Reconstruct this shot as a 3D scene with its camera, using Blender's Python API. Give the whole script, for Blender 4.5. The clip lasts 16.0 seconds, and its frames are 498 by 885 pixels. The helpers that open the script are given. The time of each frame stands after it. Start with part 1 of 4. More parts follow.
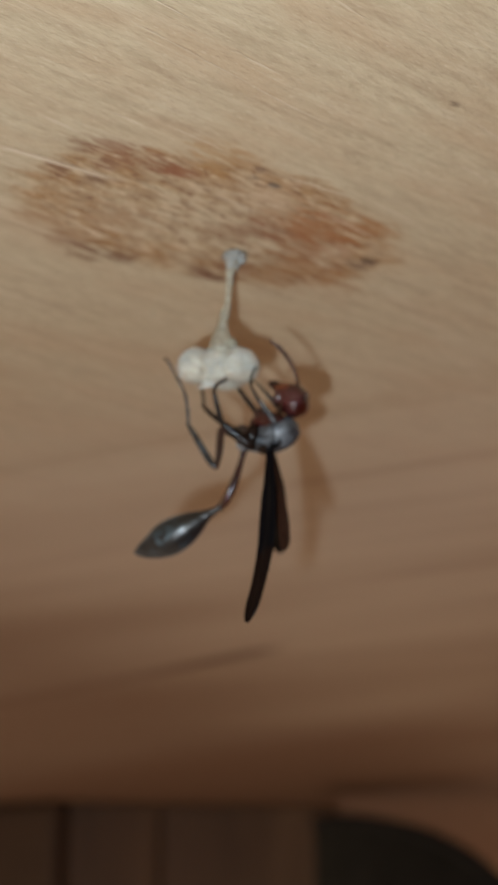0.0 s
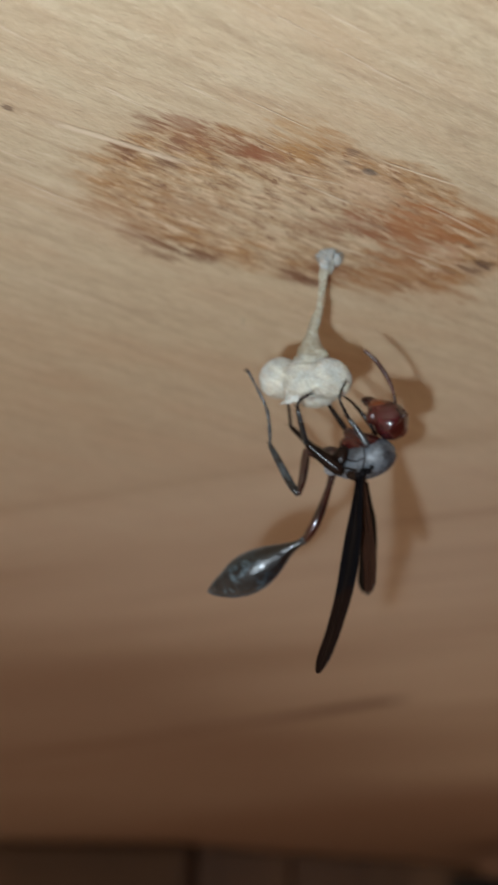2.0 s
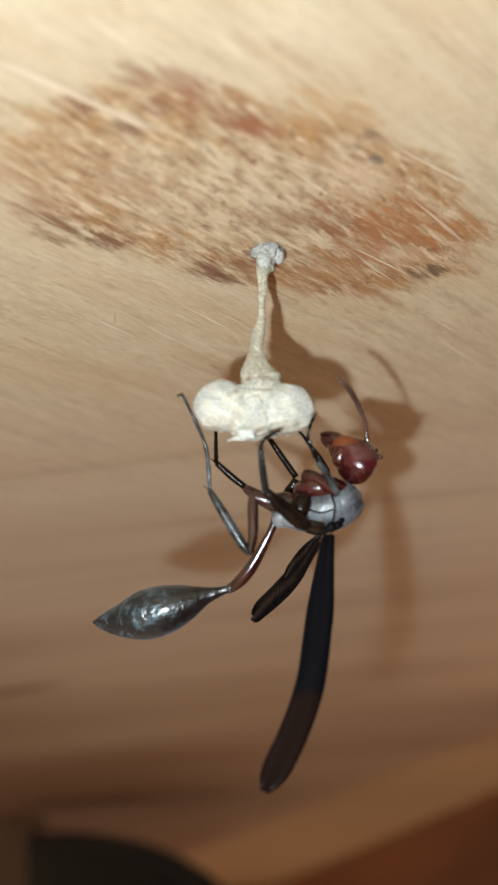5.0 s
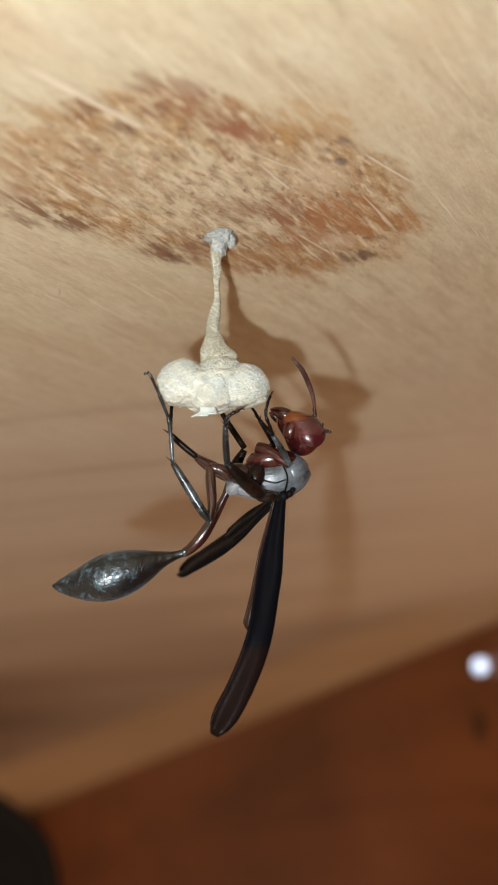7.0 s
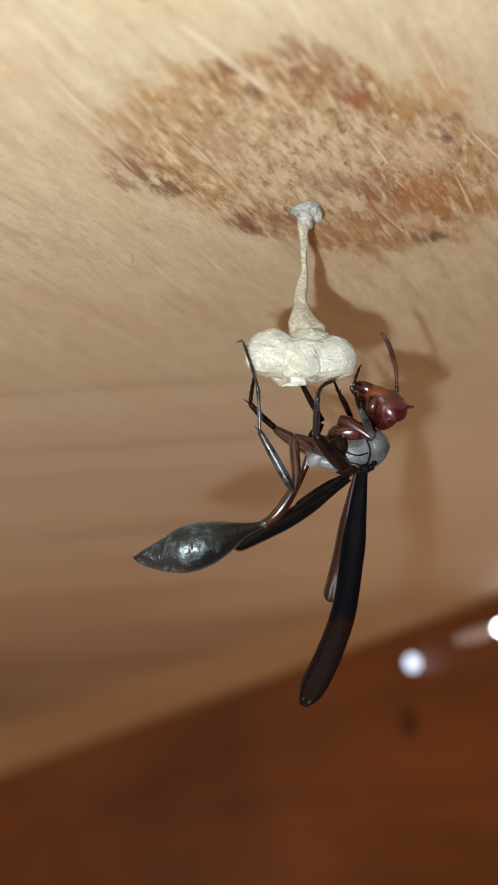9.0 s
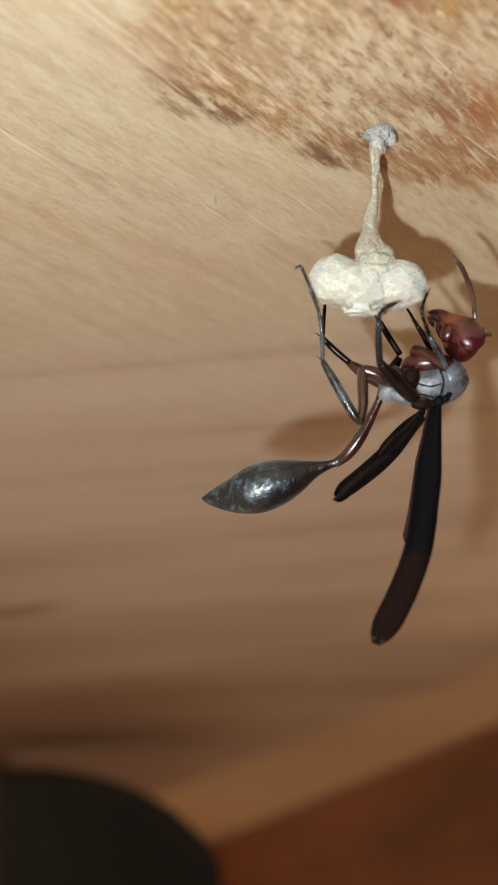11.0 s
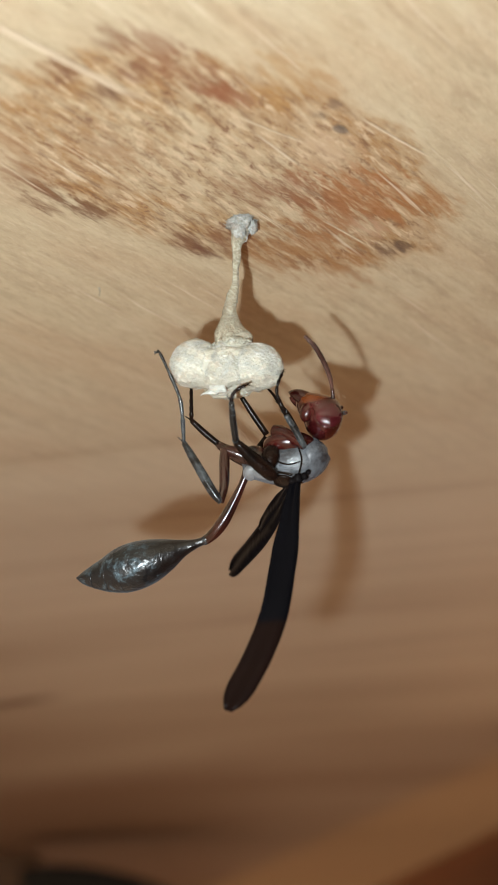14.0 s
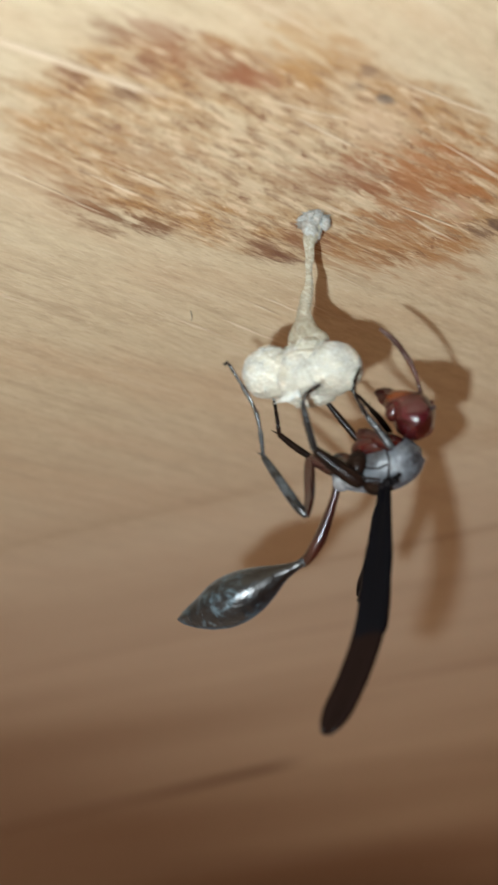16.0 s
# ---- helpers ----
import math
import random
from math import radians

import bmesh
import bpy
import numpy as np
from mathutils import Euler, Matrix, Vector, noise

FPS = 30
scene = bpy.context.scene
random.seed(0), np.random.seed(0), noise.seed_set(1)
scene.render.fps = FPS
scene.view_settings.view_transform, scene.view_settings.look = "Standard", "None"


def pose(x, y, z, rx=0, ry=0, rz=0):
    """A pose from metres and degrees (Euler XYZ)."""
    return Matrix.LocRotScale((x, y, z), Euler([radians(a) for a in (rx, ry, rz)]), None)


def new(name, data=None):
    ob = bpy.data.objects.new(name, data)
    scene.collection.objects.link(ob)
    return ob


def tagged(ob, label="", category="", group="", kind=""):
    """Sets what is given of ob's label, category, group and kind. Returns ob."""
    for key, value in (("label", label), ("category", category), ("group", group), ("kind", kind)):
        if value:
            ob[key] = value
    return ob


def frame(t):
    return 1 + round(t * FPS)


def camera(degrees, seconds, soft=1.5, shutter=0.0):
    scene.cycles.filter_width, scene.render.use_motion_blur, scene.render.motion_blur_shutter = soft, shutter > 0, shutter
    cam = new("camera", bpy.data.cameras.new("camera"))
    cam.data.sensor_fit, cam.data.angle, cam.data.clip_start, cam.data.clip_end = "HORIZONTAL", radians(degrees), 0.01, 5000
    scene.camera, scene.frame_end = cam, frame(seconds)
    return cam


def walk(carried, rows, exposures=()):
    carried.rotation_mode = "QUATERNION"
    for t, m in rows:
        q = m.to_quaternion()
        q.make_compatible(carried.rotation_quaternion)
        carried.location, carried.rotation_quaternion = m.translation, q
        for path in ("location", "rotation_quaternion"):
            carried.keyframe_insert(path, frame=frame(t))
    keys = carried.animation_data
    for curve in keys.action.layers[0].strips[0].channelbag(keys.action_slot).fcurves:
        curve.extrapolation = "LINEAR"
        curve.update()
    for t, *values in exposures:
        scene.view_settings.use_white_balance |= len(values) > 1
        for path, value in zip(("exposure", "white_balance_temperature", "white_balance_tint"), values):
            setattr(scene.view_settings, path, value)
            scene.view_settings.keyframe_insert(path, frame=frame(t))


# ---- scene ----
CM = 0.01
PATH = [
    (0, pose(0.03204, -0.10014, -0.05703, 110.92, 0.43, 16.87)),
    (0.5, pose(0.03004, -0.10096, -0.05525, 110.42, -0.00, 15.58)),
    (1, pose(0.03281, -0.09045, -0.05847, 111.56, -2.03, 17.52)),
    (1.5, pose(0.03836, -0.08308, -0.06115, 112.72, -3.59, 22.41)),
    (2, pose(0.03310, -0.08569, -0.05319, 112.43, -3.46, 22.36)),
    (2.5, pose(0.02029, -0.08331, -0.05003, 113.04, -1.31, 16.91)),
    (3, pose(0.01265, -0.07424, -0.04749, 112.38, 1.72, 10.26)),
    (3.5, pose(0.00812, -0.07472, -0.04564, 111.62, 2.08, 6.12)),
    (4, pose(0.00483, -0.07310, -0.04465, 111.05, 2.33, 4.53)),
    (4.2, pose(0.00449, -0.07357, -0.04316, 111.19, 2.46, 4.49)),
    (6.3, pose(-0.00602, -0.08077, -0.03608, 104.42, 5.30, -2.54)),
    (6.5, pose(-0.00643, -0.08162, -0.03618, 104.41, 5.46, -3.14)),
    (7, pose(-0.01110, -0.08256, -0.03621, 105.04, 5.94, -6.95)),
    (7.5, pose(-0.01528, -0.08416, -0.03599, 105.05, 5.40, -10.34)),
    (8, pose(-0.02203, -0.08309, -0.03554, 104.66, 5.07, -11.77)),
    (8.5, pose(-0.02354, -0.08129, -0.03700, 104.57, 5.27, -12.22)),
    (9, pose(-0.02333, -0.08044, -0.03699, 104.63, 5.22, -11.91)),
    (9.5, pose(-0.02055, -0.07870, -0.03654, 104.67, 5.02, -9.86)),
    (9.7, pose(-0.01886, -0.07913, -0.03824, 105.80, 4.92, -8.36)),
    (11.8, pose(-0.00273, -0.07488, -0.04418, 107.63, 1.71, 2.06)),
    (12, pose(-0.00104, -0.07454, -0.04397, 107.77, 2.53, 1.72)),
    (12.5, pose(0.00050, -0.07351, -0.04562, 109.75, 2.72, 2.33)),
    (13, pose(0.00119, -0.07698, -0.04570, 111.04, 2.76, 2.96)),
    (13.5, pose(0.00080, -0.07829, -0.04572, 111.06, 2.75, 2.61)),
    (14, pose(0.00255, -0.07852, -0.04591, 111.38, 2.84, 2.56)),
    (14.5, pose(0.00150, -0.07852, -0.04714, 112.02, 2.33, 3.28)),
    (15, pose(0.00490, -0.07538, -0.04785, 113.09, 2.54, 6.57)),
    (15.5, pose(0.01349, -0.06881, -0.04731, 113.34, 3.06, 11.56)),
    (16, pose(0.01386, -0.06986, -0.04761, 115.03, 3.15, 15.78)),
]
cam = camera(20, 16.0, soft=1.5, shutter=0.25)
cam.data.dof.use_dof = True
cam.data.dof.focus_distance = 0.0892
cam.data.dof.aperture_fstop = 64.0
walk(cam, PATH, [(0, -0.06, 6150, 10), (2.0, -0.08, 6050, 10), (2.6, 0.02, 6200, 10), (3.2, 0.12, 6400, 10), (4.2, 0.13, 6400, 10), (7, 0.20, 6500, 10), (9.7, 0.23, 6550, 10), (12, 0.19, 6600, 10), (14.5, 0.12, 6600, 10), (15.5, 0.08, 6450, 10), (16, 0.02, 6400, 10)])

# ---- world ----
world = bpy.data.worlds.new("dim_room_light")
scene.world = world
world.use_nodes = True
world.node_tree.nodes["Background"].inputs[0].default_value = (1.0, 0.67, 0.43, 1)
world.node_tree.nodes["Background"].inputs[1].default_value = 0.54
TORCH_AT = pose(-0.0092, -0.0080, 0.0030)
TORCH_POWER = 11000.0


# ---- material helpers ----
class Graph:
    """A short way to write node materials; values may be numbers, colours or sockets."""

    def __init__(self, name):
        self.mat = bpy.data.materials.new(name)
        self.mat.use_nodes = True
        self.tree = self.mat.node_tree
        self.tree.nodes.clear()
        self.out = self.tree.nodes.new("ShaderNodeOutputMaterial")

    def plug(self, socket, value):
        if isinstance(value, bpy.types.NodeSocket):
            self.tree.links.new(value, socket)
        elif isinstance(value, tuple) and len(value) == 3 and socket.type == "RGBA":
            socket.default_value = (*value, 1)
        else:
            socket.default_value = value

    def node(self, kind, **inputs):
        n = self.tree.nodes.new(kind)
        for key, value in inputs.items():
            self.plug(n.inputs[int(key[1:]) if key[0] == "i" and key[1:].isdigit() else key.replace("_", " ")], value)
        return n

    def math(self, op, a, b=0.0, clamp=False):
        n = self.tree.nodes.new("ShaderNodeMath")
        n.operation, n.use_clamp = op, clamp
        self.plug(n.inputs[0], a)
        self.plug(n.inputs[1], b)
        return n.outputs[0]

    def vec(self, op, a, b=(0, 0, 0)):
        n = self.tree.nodes.new("ShaderNodeVectorMath")
        n.operation = op
        self.plug(n.inputs[0], a)
        self.plug(n.inputs[1], b)
        return n.outputs[1] if op in ("LENGTH", "DISTANCE", "DOT_PRODUCT") else n.outputs[0]

    def smooth(self, value, low, high):
        n = self.tree.nodes.new("ShaderNodeMapRange")
        n.interpolation_type = "SMOOTHSTEP"
        self.plug(n.inputs[0], value)
        n.inputs[1].default_value, n.inputs[2].default_value = low, high
        return n.outputs[0]

    def mix(self, fac, a, b):
        n = self.tree.nodes.new("ShaderNodeMix")
        n.data_type = "RGBA"
        self.plug(n.inputs[0], fac)
        self.plug(n.inputs[6], a)
        self.plug(n.inputs[7], b)
        return n.outputs[2]

    def centimetres(self, turn=0.0, stretch=(1, 1, 1), place=(0, 0, 0)):
        if not hasattr(self, "coords"):
            self.coords = self.tree.nodes.new("ShaderNodeTexCoord").outputs["Object"]
        m = self.tree.nodes.new("ShaderNodeMapping")
        m.vector_type = "POINT"
        self.plug(m.inputs[0], self.coords)
        m.inputs["Rotation"].default_value = (0, 0, radians(turn))
        m.inputs["Scale"].default_value = [100 * s for s in (1, 1, 1)]
        if stretch == (1, 1, 1) and place == (0, 0, 0):
            return m.outputs[0]
        m2 = self.tree.nodes.new("ShaderNodeMapping")
        self.plug(m2.inputs[0], m.outputs[0])
        m2.inputs["Scale"].default_value = stretch
        m2.inputs["Location"].default_value = place
        return m2.outputs[0]

    def noise(self, vector, scale=1.0, detail=4.0, rough=0.55, warp=0.0):
        return self.node("ShaderNodeTexNoise", Vector=vector, Scale=scale, Detail=detail, Roughness=rough, Distortion=warp).outputs[0]

    def bump(self, height, strength, distance):
        return self.node("ShaderNodeBump", Height=height, Strength=strength, Distance=distance).outputs[0]

    def finish(self, colour, rough=0.5, normal=None, metal=0.0, coat=0.0, sheen=0.0, sheen_tint=(1, 1, 1), alpha=1.0, spec=0.5, sub=0.0):
        p = self.tree.nodes.new("ShaderNodeBsdfPrincipled")
        self.plug(p.inputs["Base Color"], colour)
        self.plug(p.inputs["Roughness"], rough)
        self.plug(p.inputs["Metallic"], metal)
        self.plug(p.inputs["Coat Weight"], coat)
        p.inputs["Coat Roughness"].default_value = 0.07
        self.plug(p.inputs["Sheen Weight"], sheen)
        p.inputs["Sheen Roughness"].default_value = 0.4
        self.plug(p.inputs["Sheen Tint"], sheen_tint)
        self.plug(p.inputs["Alpha"], alpha)
        self.plug(p.inputs["Specular IOR Level"], spec)
        if sub:
            p.inputs["Subsurface Weight"].default_value = sub
            p.inputs["Subsurface Radius"].default_value = (0.0006, 0.0004, 0.0003)
            p.inputs["Subsurface Scale"].default_value = 1.0
        if normal is not None:
            self.plug(p.inputs["Normal"], normal)
        self.tree.links.new(p.outputs[0], self.out.inputs[0])
        return self.mat


# ---- materials ----
def ceiling_wood():
    g = Graph("pale_board_wood")
    p = g.centimetres()
    sep = g.node("ShaderNodeSeparateXYZ", Vector=p).outputs
    grain = g.node("ShaderNodeSeparateXYZ", Vector=g.centimetres(-57)).outputs
    c57, s57 = math.cos(radians(57)), math.sin(radians(57))
    far = g.smooth(sep[1], 0.8, 8.0)
    fine = g.noise(g.centimetres(-57, (3.2, 11.0, 1)), 1.0, 8, 0.76, 0.15)
    soft = g.noise(g.centimetres(-50, (0.5, 1.6, 1), (3, 1, 0)), 1.0, 4, 0.55, 0.2)
    speck = g.noise(g.centimetres(-57, (9, 28, 1), (1, 5, 0)), 1.0, 5, 0.7)
    bands = g.noise(g.centimetres(7, (0.045, 0.34, 1), (2.3, 4.1, 0)), 1.0, 4, 0.55, 0.5)
    lines = g.noise(g.centimetres(8, (0.09, 1.5, 1), (7.3, 1.1, 0)), 1.0, 3, 0.6, 0.4)
    near = g.mix(g.smooth(fine, 0.33, 0.66), (0.440, 0.347, 0.226), (0.558, 0.463, 0.314))
    near = g.mix(g.math("MULTIPLY", g.smooth(soft, 0.42, 0.68), 0.5), near, (0.47, 0.325, 0.20))
    long = g.noise(g.centimetres(-55, (0.9, 7.5, 1), (9, 4, 0)), 1.0, 5, 0.62, 0.3)
    near = g.mix(g.math("MULTIPLY", g.smooth(long, 0.50, 0.68), 0.38), near, (0.61, 0.52, 0.375))
    near = g.mix(g.math("MULTIPLY", g.smooth(long, 0.48, 0.34), 0.45), near, (0.37, 0.27, 0.175))
    near = g.mix(g.math("MULTIPLY", g.smooth(speck, 0.54, 0.66), 0.34), near, (0.30, 0.205, 0.13))
    near = g.mix(g.math("MULTIPLY", g.smooth(speck, 0.45, 0.33), 0.34), near, (0.68, 0.585, 0.43))
    # farther wood painted lighter to make up for the torch's falloff
    deep = g.mix(g.smooth(bands, 0.34, 0.64), (0.485, 0.382, 0.280), (0.620, 0.522, 0.402))
    deep = g.mix(g.math("MULTIPLY", g.smooth(lines, 0.58, 0.74), 0.5), deep, (0.27, 0.145, 0.085))
    wander = g.math("MULTIPLY", g.math("SUBTRACT", bands, 0.5), 3.0)
    # a darker band of wood that runs across the board, stronger to the left
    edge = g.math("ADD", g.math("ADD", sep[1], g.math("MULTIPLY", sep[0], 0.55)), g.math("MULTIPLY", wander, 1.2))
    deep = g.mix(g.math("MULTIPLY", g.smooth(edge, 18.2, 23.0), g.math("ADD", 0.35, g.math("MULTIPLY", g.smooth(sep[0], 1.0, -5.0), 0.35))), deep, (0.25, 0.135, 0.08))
    # the board colour also darkens towards the far left
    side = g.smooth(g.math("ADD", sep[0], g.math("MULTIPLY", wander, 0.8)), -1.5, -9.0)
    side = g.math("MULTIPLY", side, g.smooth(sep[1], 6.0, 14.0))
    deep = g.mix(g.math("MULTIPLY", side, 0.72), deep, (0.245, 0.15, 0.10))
    # wood colour lifted on the right to offset the shade beside the wall
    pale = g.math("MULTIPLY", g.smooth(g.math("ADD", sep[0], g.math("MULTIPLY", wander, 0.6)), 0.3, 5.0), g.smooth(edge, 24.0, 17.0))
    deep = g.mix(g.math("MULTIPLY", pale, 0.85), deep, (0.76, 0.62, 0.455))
    # one long crack that thins out to the side
    from_crack = g.math("ADD", g.math("ADD", sep[1], g.math("MULTIPLY", sep[0], 0.45)), g.math("MULTIPLY", wander, 0.10))
    crack = g.smooth(g.math("ABSOLUTE", g.math("SUBTRACT", from_crack, 12.9)), 0.40, 0.06)
    crack = g.math("MULTIPLY", crack, g.math("MULTIPLY", g.smooth(sep[0], -3.3, -4.2), g.math("ADD", 0.45, g.math("MULTIPLY", g.smooth(sep[0], -7.5, -5.0), 0.55))))
    deep = g.mix(g.math("MULTIPLY", crack, 0.85), deep, (0.15, 0.075, 0.045))
    # the paler sapwood edge beside the wall
    sap = g.math("ADD", g.math("SUBTRACT", sep[0], 10.5), g.math("MULTIPLY", sep[1], 0.25))
    sap = g.smooth(g.math("ADD", sap, g.math("MULTIPLY", wander, 0.35)), -0.8, 0.9)
    deep = g.mix(g.math("MULTIPLY", g.math("MULTIPLY", sap, g.smooth(sep[1], 12.0, 20.0)), 0.68), deep, (0.68, 0.48, 0.265))
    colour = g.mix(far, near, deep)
    # thin pale scratches along the grain
    scratch = g.noise(g.centimetres(-58, (0.6, 16, 1), (0, 3, 0)), 1.0, 3, 0.6)
    patchy = g.noise(g.centimetres(-58, (0.7, 1.2, 1), (8, 2, 0)), 1.0, 2, 0.5)
    cut = g.math("MULTIPLY", g.smooth(scratch, 0.60, 0.69), g.smooth(patchy, 0.42, 0.58))
    cut = g.math("MULTIPLY", cut, g.math("SUBTRACT", 1.0, far))
    # the old round water stain
    wob = g.noise(g.centimetres(-57, (1.6, 4.0, 1), (5, 5, 0)), 1.0, 6, 0.68)
    mottle = g.noise(g.centimetres(-52, (2.6, 5.6, 1), (6, 2, 0)), 1.0, 7, 0.68, 0.5)
    streak = g.noise(g.centimetres(-57, (2.8, 15.0, 1), (2, 9, 0)), 1.0, 7, 0.72, 0.35)
    hairs = g.noise(g.centimetres(-57, (4.2, 19.0, 1), (4, 1, 0)), 1.0, 5, 0.7)
    c43, s43 = math.cos(radians(43)), math.sin(radians(43))
    dx, dy = g.math("SUBTRACT", sep[0], 0.08), g.math("ADD", sep[1], 0.55)
    du = g.math("DIVIDE", g.math("ADD", g.math("MULTIPLY", dx, c43), g.math("MULTIPLY", dy, s43)), 1.53)
    dv = g.math("DIVIDE", g.math("SUBTRACT", g.math("MULTIPLY", dy, c43), g.math("MULTIPLY", dx, s43)), 0.85)
    oval = g.math("SQRT", g.math("ADD", g.math("MULTIPLY", du, du), g.math("MULTIPLY", dv, dv)))
    reach = g.math("ADD", oval, g.math("MULTIPLY", g.math("SUBTRACT", wob, 0.5), 0.55))
    inside = g.smooth(reach, 1.14, 0.95)
    rim = g.math("MULTIPLY", inside, g.smooth(reach, 0.45, 0.95))
    blotch = g.math("MULTIPLY", g.smooth(mottle, 0.30, 0.62), g.math("ADD", 0.20, g.math("MULTIPLY", g.smooth(streak, 0.41, 0.57), 0.85)))
    ragged = g.math("ADD", 0.30, g.math("MULTIPLY", g.smooth(streak, 0.36, 0.58), 0.70))
    amount = g.math("MULTIPLY", inside, g.math("MULTIPLY", g.math("ADD", 0.14, g.math("MULTIPLY", blotch, 0.72)), g.math("ADD", 0.55, g.math("MULTIPLY", g.smooth(reach, 0.15, 0.75), 0.45))))
    colour = g.mix(amount, colour, (0.360, 0.215, 0.098))
    colour = g.mix(g.math("MULTIPLY", rim, g.math("ADD", 0.08, g.math("MULTIPLY", blotch, 0.48))), colour, (0.330, 0.168, 0.058))
    fleck = g.noise(g.centimetres(-60, (6.5, 17.0, 1), (3, 7, 0)), 1.0, 6, 0.78, 0.6)
    fleck = g.math("MULTIPLY", g.math("MULTIPLY", g.smooth(reach, 1.06, 0.92), g.smooth(fleck, 0.53, 0.62)), g.math("ADD", 0.24, g.math("MULTIPLY", g.smooth(mottle, 0.38, 0.58), 0.62)))
    colour = g.mix(fleck, colour, (0.175, 0.078, 0.040))
    colour = g.mix(g.math("MULTIPLY", g.math("MULTIPLY", inside, g.smooth(hairs, 0.53, 0.60)), 0.55), colour, (0.18, 0.088, 0.046))
    colour = g.mix(g.math("MULTIPLY", g.math("MULTIPLY", inside, g.smooth(hairs, 0.46, 0.40)), 0.75), colour, (0.60, 0.46, 0.31))
    for x, y, size, weight, tint in (
        (0.85, -0.20, 0.28, 0.80, (0.32, 0.128, 0.046)), (0.66, 0.05, 0.24, 0.60, (0.30, 0.130, 0.055)), (0.62, 0.50, 0.28, 0.55, (0.32, 0.150, 0.060)), (0.25, 0.45, 0.22, 0.55, (0.30, 0.15, 0.065)),
        (0.40, -1.48, 0.15, 0.60, (0.38, 0.215, 0.085)), (0.60, -1.33, 0.10, 0.6, (0.36, 0.20, 0.085)), (-0.28, -1.76, 0.14, 0.7, (0.24, 0.112, 0.06)), (-0.06, -1.50, 0.15, 0.75, (0.22, 0.095, 0.05)), (0.08, -1.34, 0.10, 0.8, (0.25, 0.10, 0.05)),
        (-1.07, -0.44, 0.13, 0.90, (0.15, 0.066, 0.030)), (-0.83, -0.24, 0.11, 0.85, (0.15, 0.066, 0.032)), (-1.14, -0.68, 0.15, 0.6, (0.24, 0.12, 0.06)), (-1.22, -1.05, 0.14, 0.5, (0.30, 0.16, 0.075)),
        (-0.29, 0.22, 0.11, 0.85, (0.15, 0.066, 0.036)), (-0.14, 0.38, 0.08, 0.8, (0.15, 0.07, 0.042)), (-0.01, 0.20, 0.12, 0.75, (0.19, 0.085, 0.045)), (1.02, 0.50, 0.08, 0.75, (0.15, 0.09, 0.06)), (1.13, 0.47, 0.055, 0.85, (0.11, 0.07, 0.05)),
        (0.70, -0.94, 0.035, 0.95, (0.07, 0.055, 0.05)), (0.58, -1.10, 0.045, 0.8, (0.13, 0.085, 0.06)), (0.66, -1.19, 0.04, 0.75, (0.16, 0.10, 0.07)), (-0.57, -1.46, 0.07, 0.9, (0.15, 0.075, 0.045)), (-0.76, -1.70, 0.09, 0.8, (0.18, 0.09, 0.05)),
        (-0.48, -1.88, 0.09, 0.7, (0.20, 0.10, 0.055)), (-0.42, -1.62, 0.07, 0.7, (0.20, 0.095, 0.055)), (1.28, -0.06, 0.13, 0.65, (0.33, 0.150, 0.055)), (0.12, -0.34, 0.15, 0.5, (0.25, 0.13, 0.07)), (0.45, -0.30, 0.15, 0.6, (0.23, 0.10, 0.055)),
        (-0.60, -0.85, 0.20, 0.35, (0.28, 0.15, 0.08)), (0.47, 0.62, 0.07, 0.65, (0.22, 0.11, 0.055)), (-0.72, -1.21, 0.025, 0.9, (0.17, 0.08, 0.05)), (0.63, -0.74, 0.15, 0.60, (0.56, 0.42, 0.285)), (0.90, 0.20, 0.10, 0.5, (0.54, 0.38, 0.26)), (2.19, -1.60, 0.030, 0.8, (0.14, 0.09, 0.06)), (-1.28, -2.32, 0.025, 0.8, (0.14, 0.09, 0.06)),
    ):
        du = g.math("DIVIDE", g.math("SUBTRACT", grain[0], c57 * x + s57 * y), size * 1.5)
        dv = g.math("DIVIDE", g.math("SUBTRACT", grain[1], -s57 * x + c57 * y), size)
        near_it = g.math("SQRT", g.math("ADD", g.math("MULTIPLY", du, du), g.math("MULTIPLY", dv, dv)))
        blob = g.smooth(g.math("ADD", near_it, g.math("MULTIPLY", g.math("SUBTRACT", 0.5, g.math("ADD", g.math("MULTIPLY", streak, 0.7), g.math("MULTIPLY", mottle, 0.3))), 5.5)), 1.35, 0.30)
        colour = g.mix(g.math("MULTIPLY", g.math("MULTIPLY", blob, weight), ragged), colour, tint)
    colour = g.mix(g.math("MULTIPLY", cut, 0.65), colour, (0.68, 0.57, 0.43))
    # a long gouge and some scratches, each along the grain
    line = None
    for gx, gy, turn, half, wide, weight in ((-0.76, -1.75, 47, 0.62, 0.042, 0.68), (1.02, -0.82, 47, 0.36, 0.014, 0.8), (0.34, -0.77, 56, 0.24, 0.013, 0.7), (0.30, -0.98, 40, 0.30, 0.010, 0.6), (0.75, 0.25, 50, 0.28, 0.012, 0.6)):
        q = g.node("ShaderNodeSeparateXYZ", Vector=g.centimetres(-turn)).outputs
        c, k = math.cos(radians(turn)), math.sin(radians(turn))
        off = g.math("ADD", g.math("SUBTRACT", q[1], -k * gx + c * gy), g.math("MULTIPLY", g.math("SUBTRACT", wob, 0.5), 0.03))
        one = g.smooth(g.math("ABSOLUTE", off), wide, wide * 0.25)
        one = g.math("MULTIPLY", one, g.smooth(g.math("ABSOLUTE", g.math("SUBTRACT", q[0], c * gx + k * gy)), half, half * 0.5))
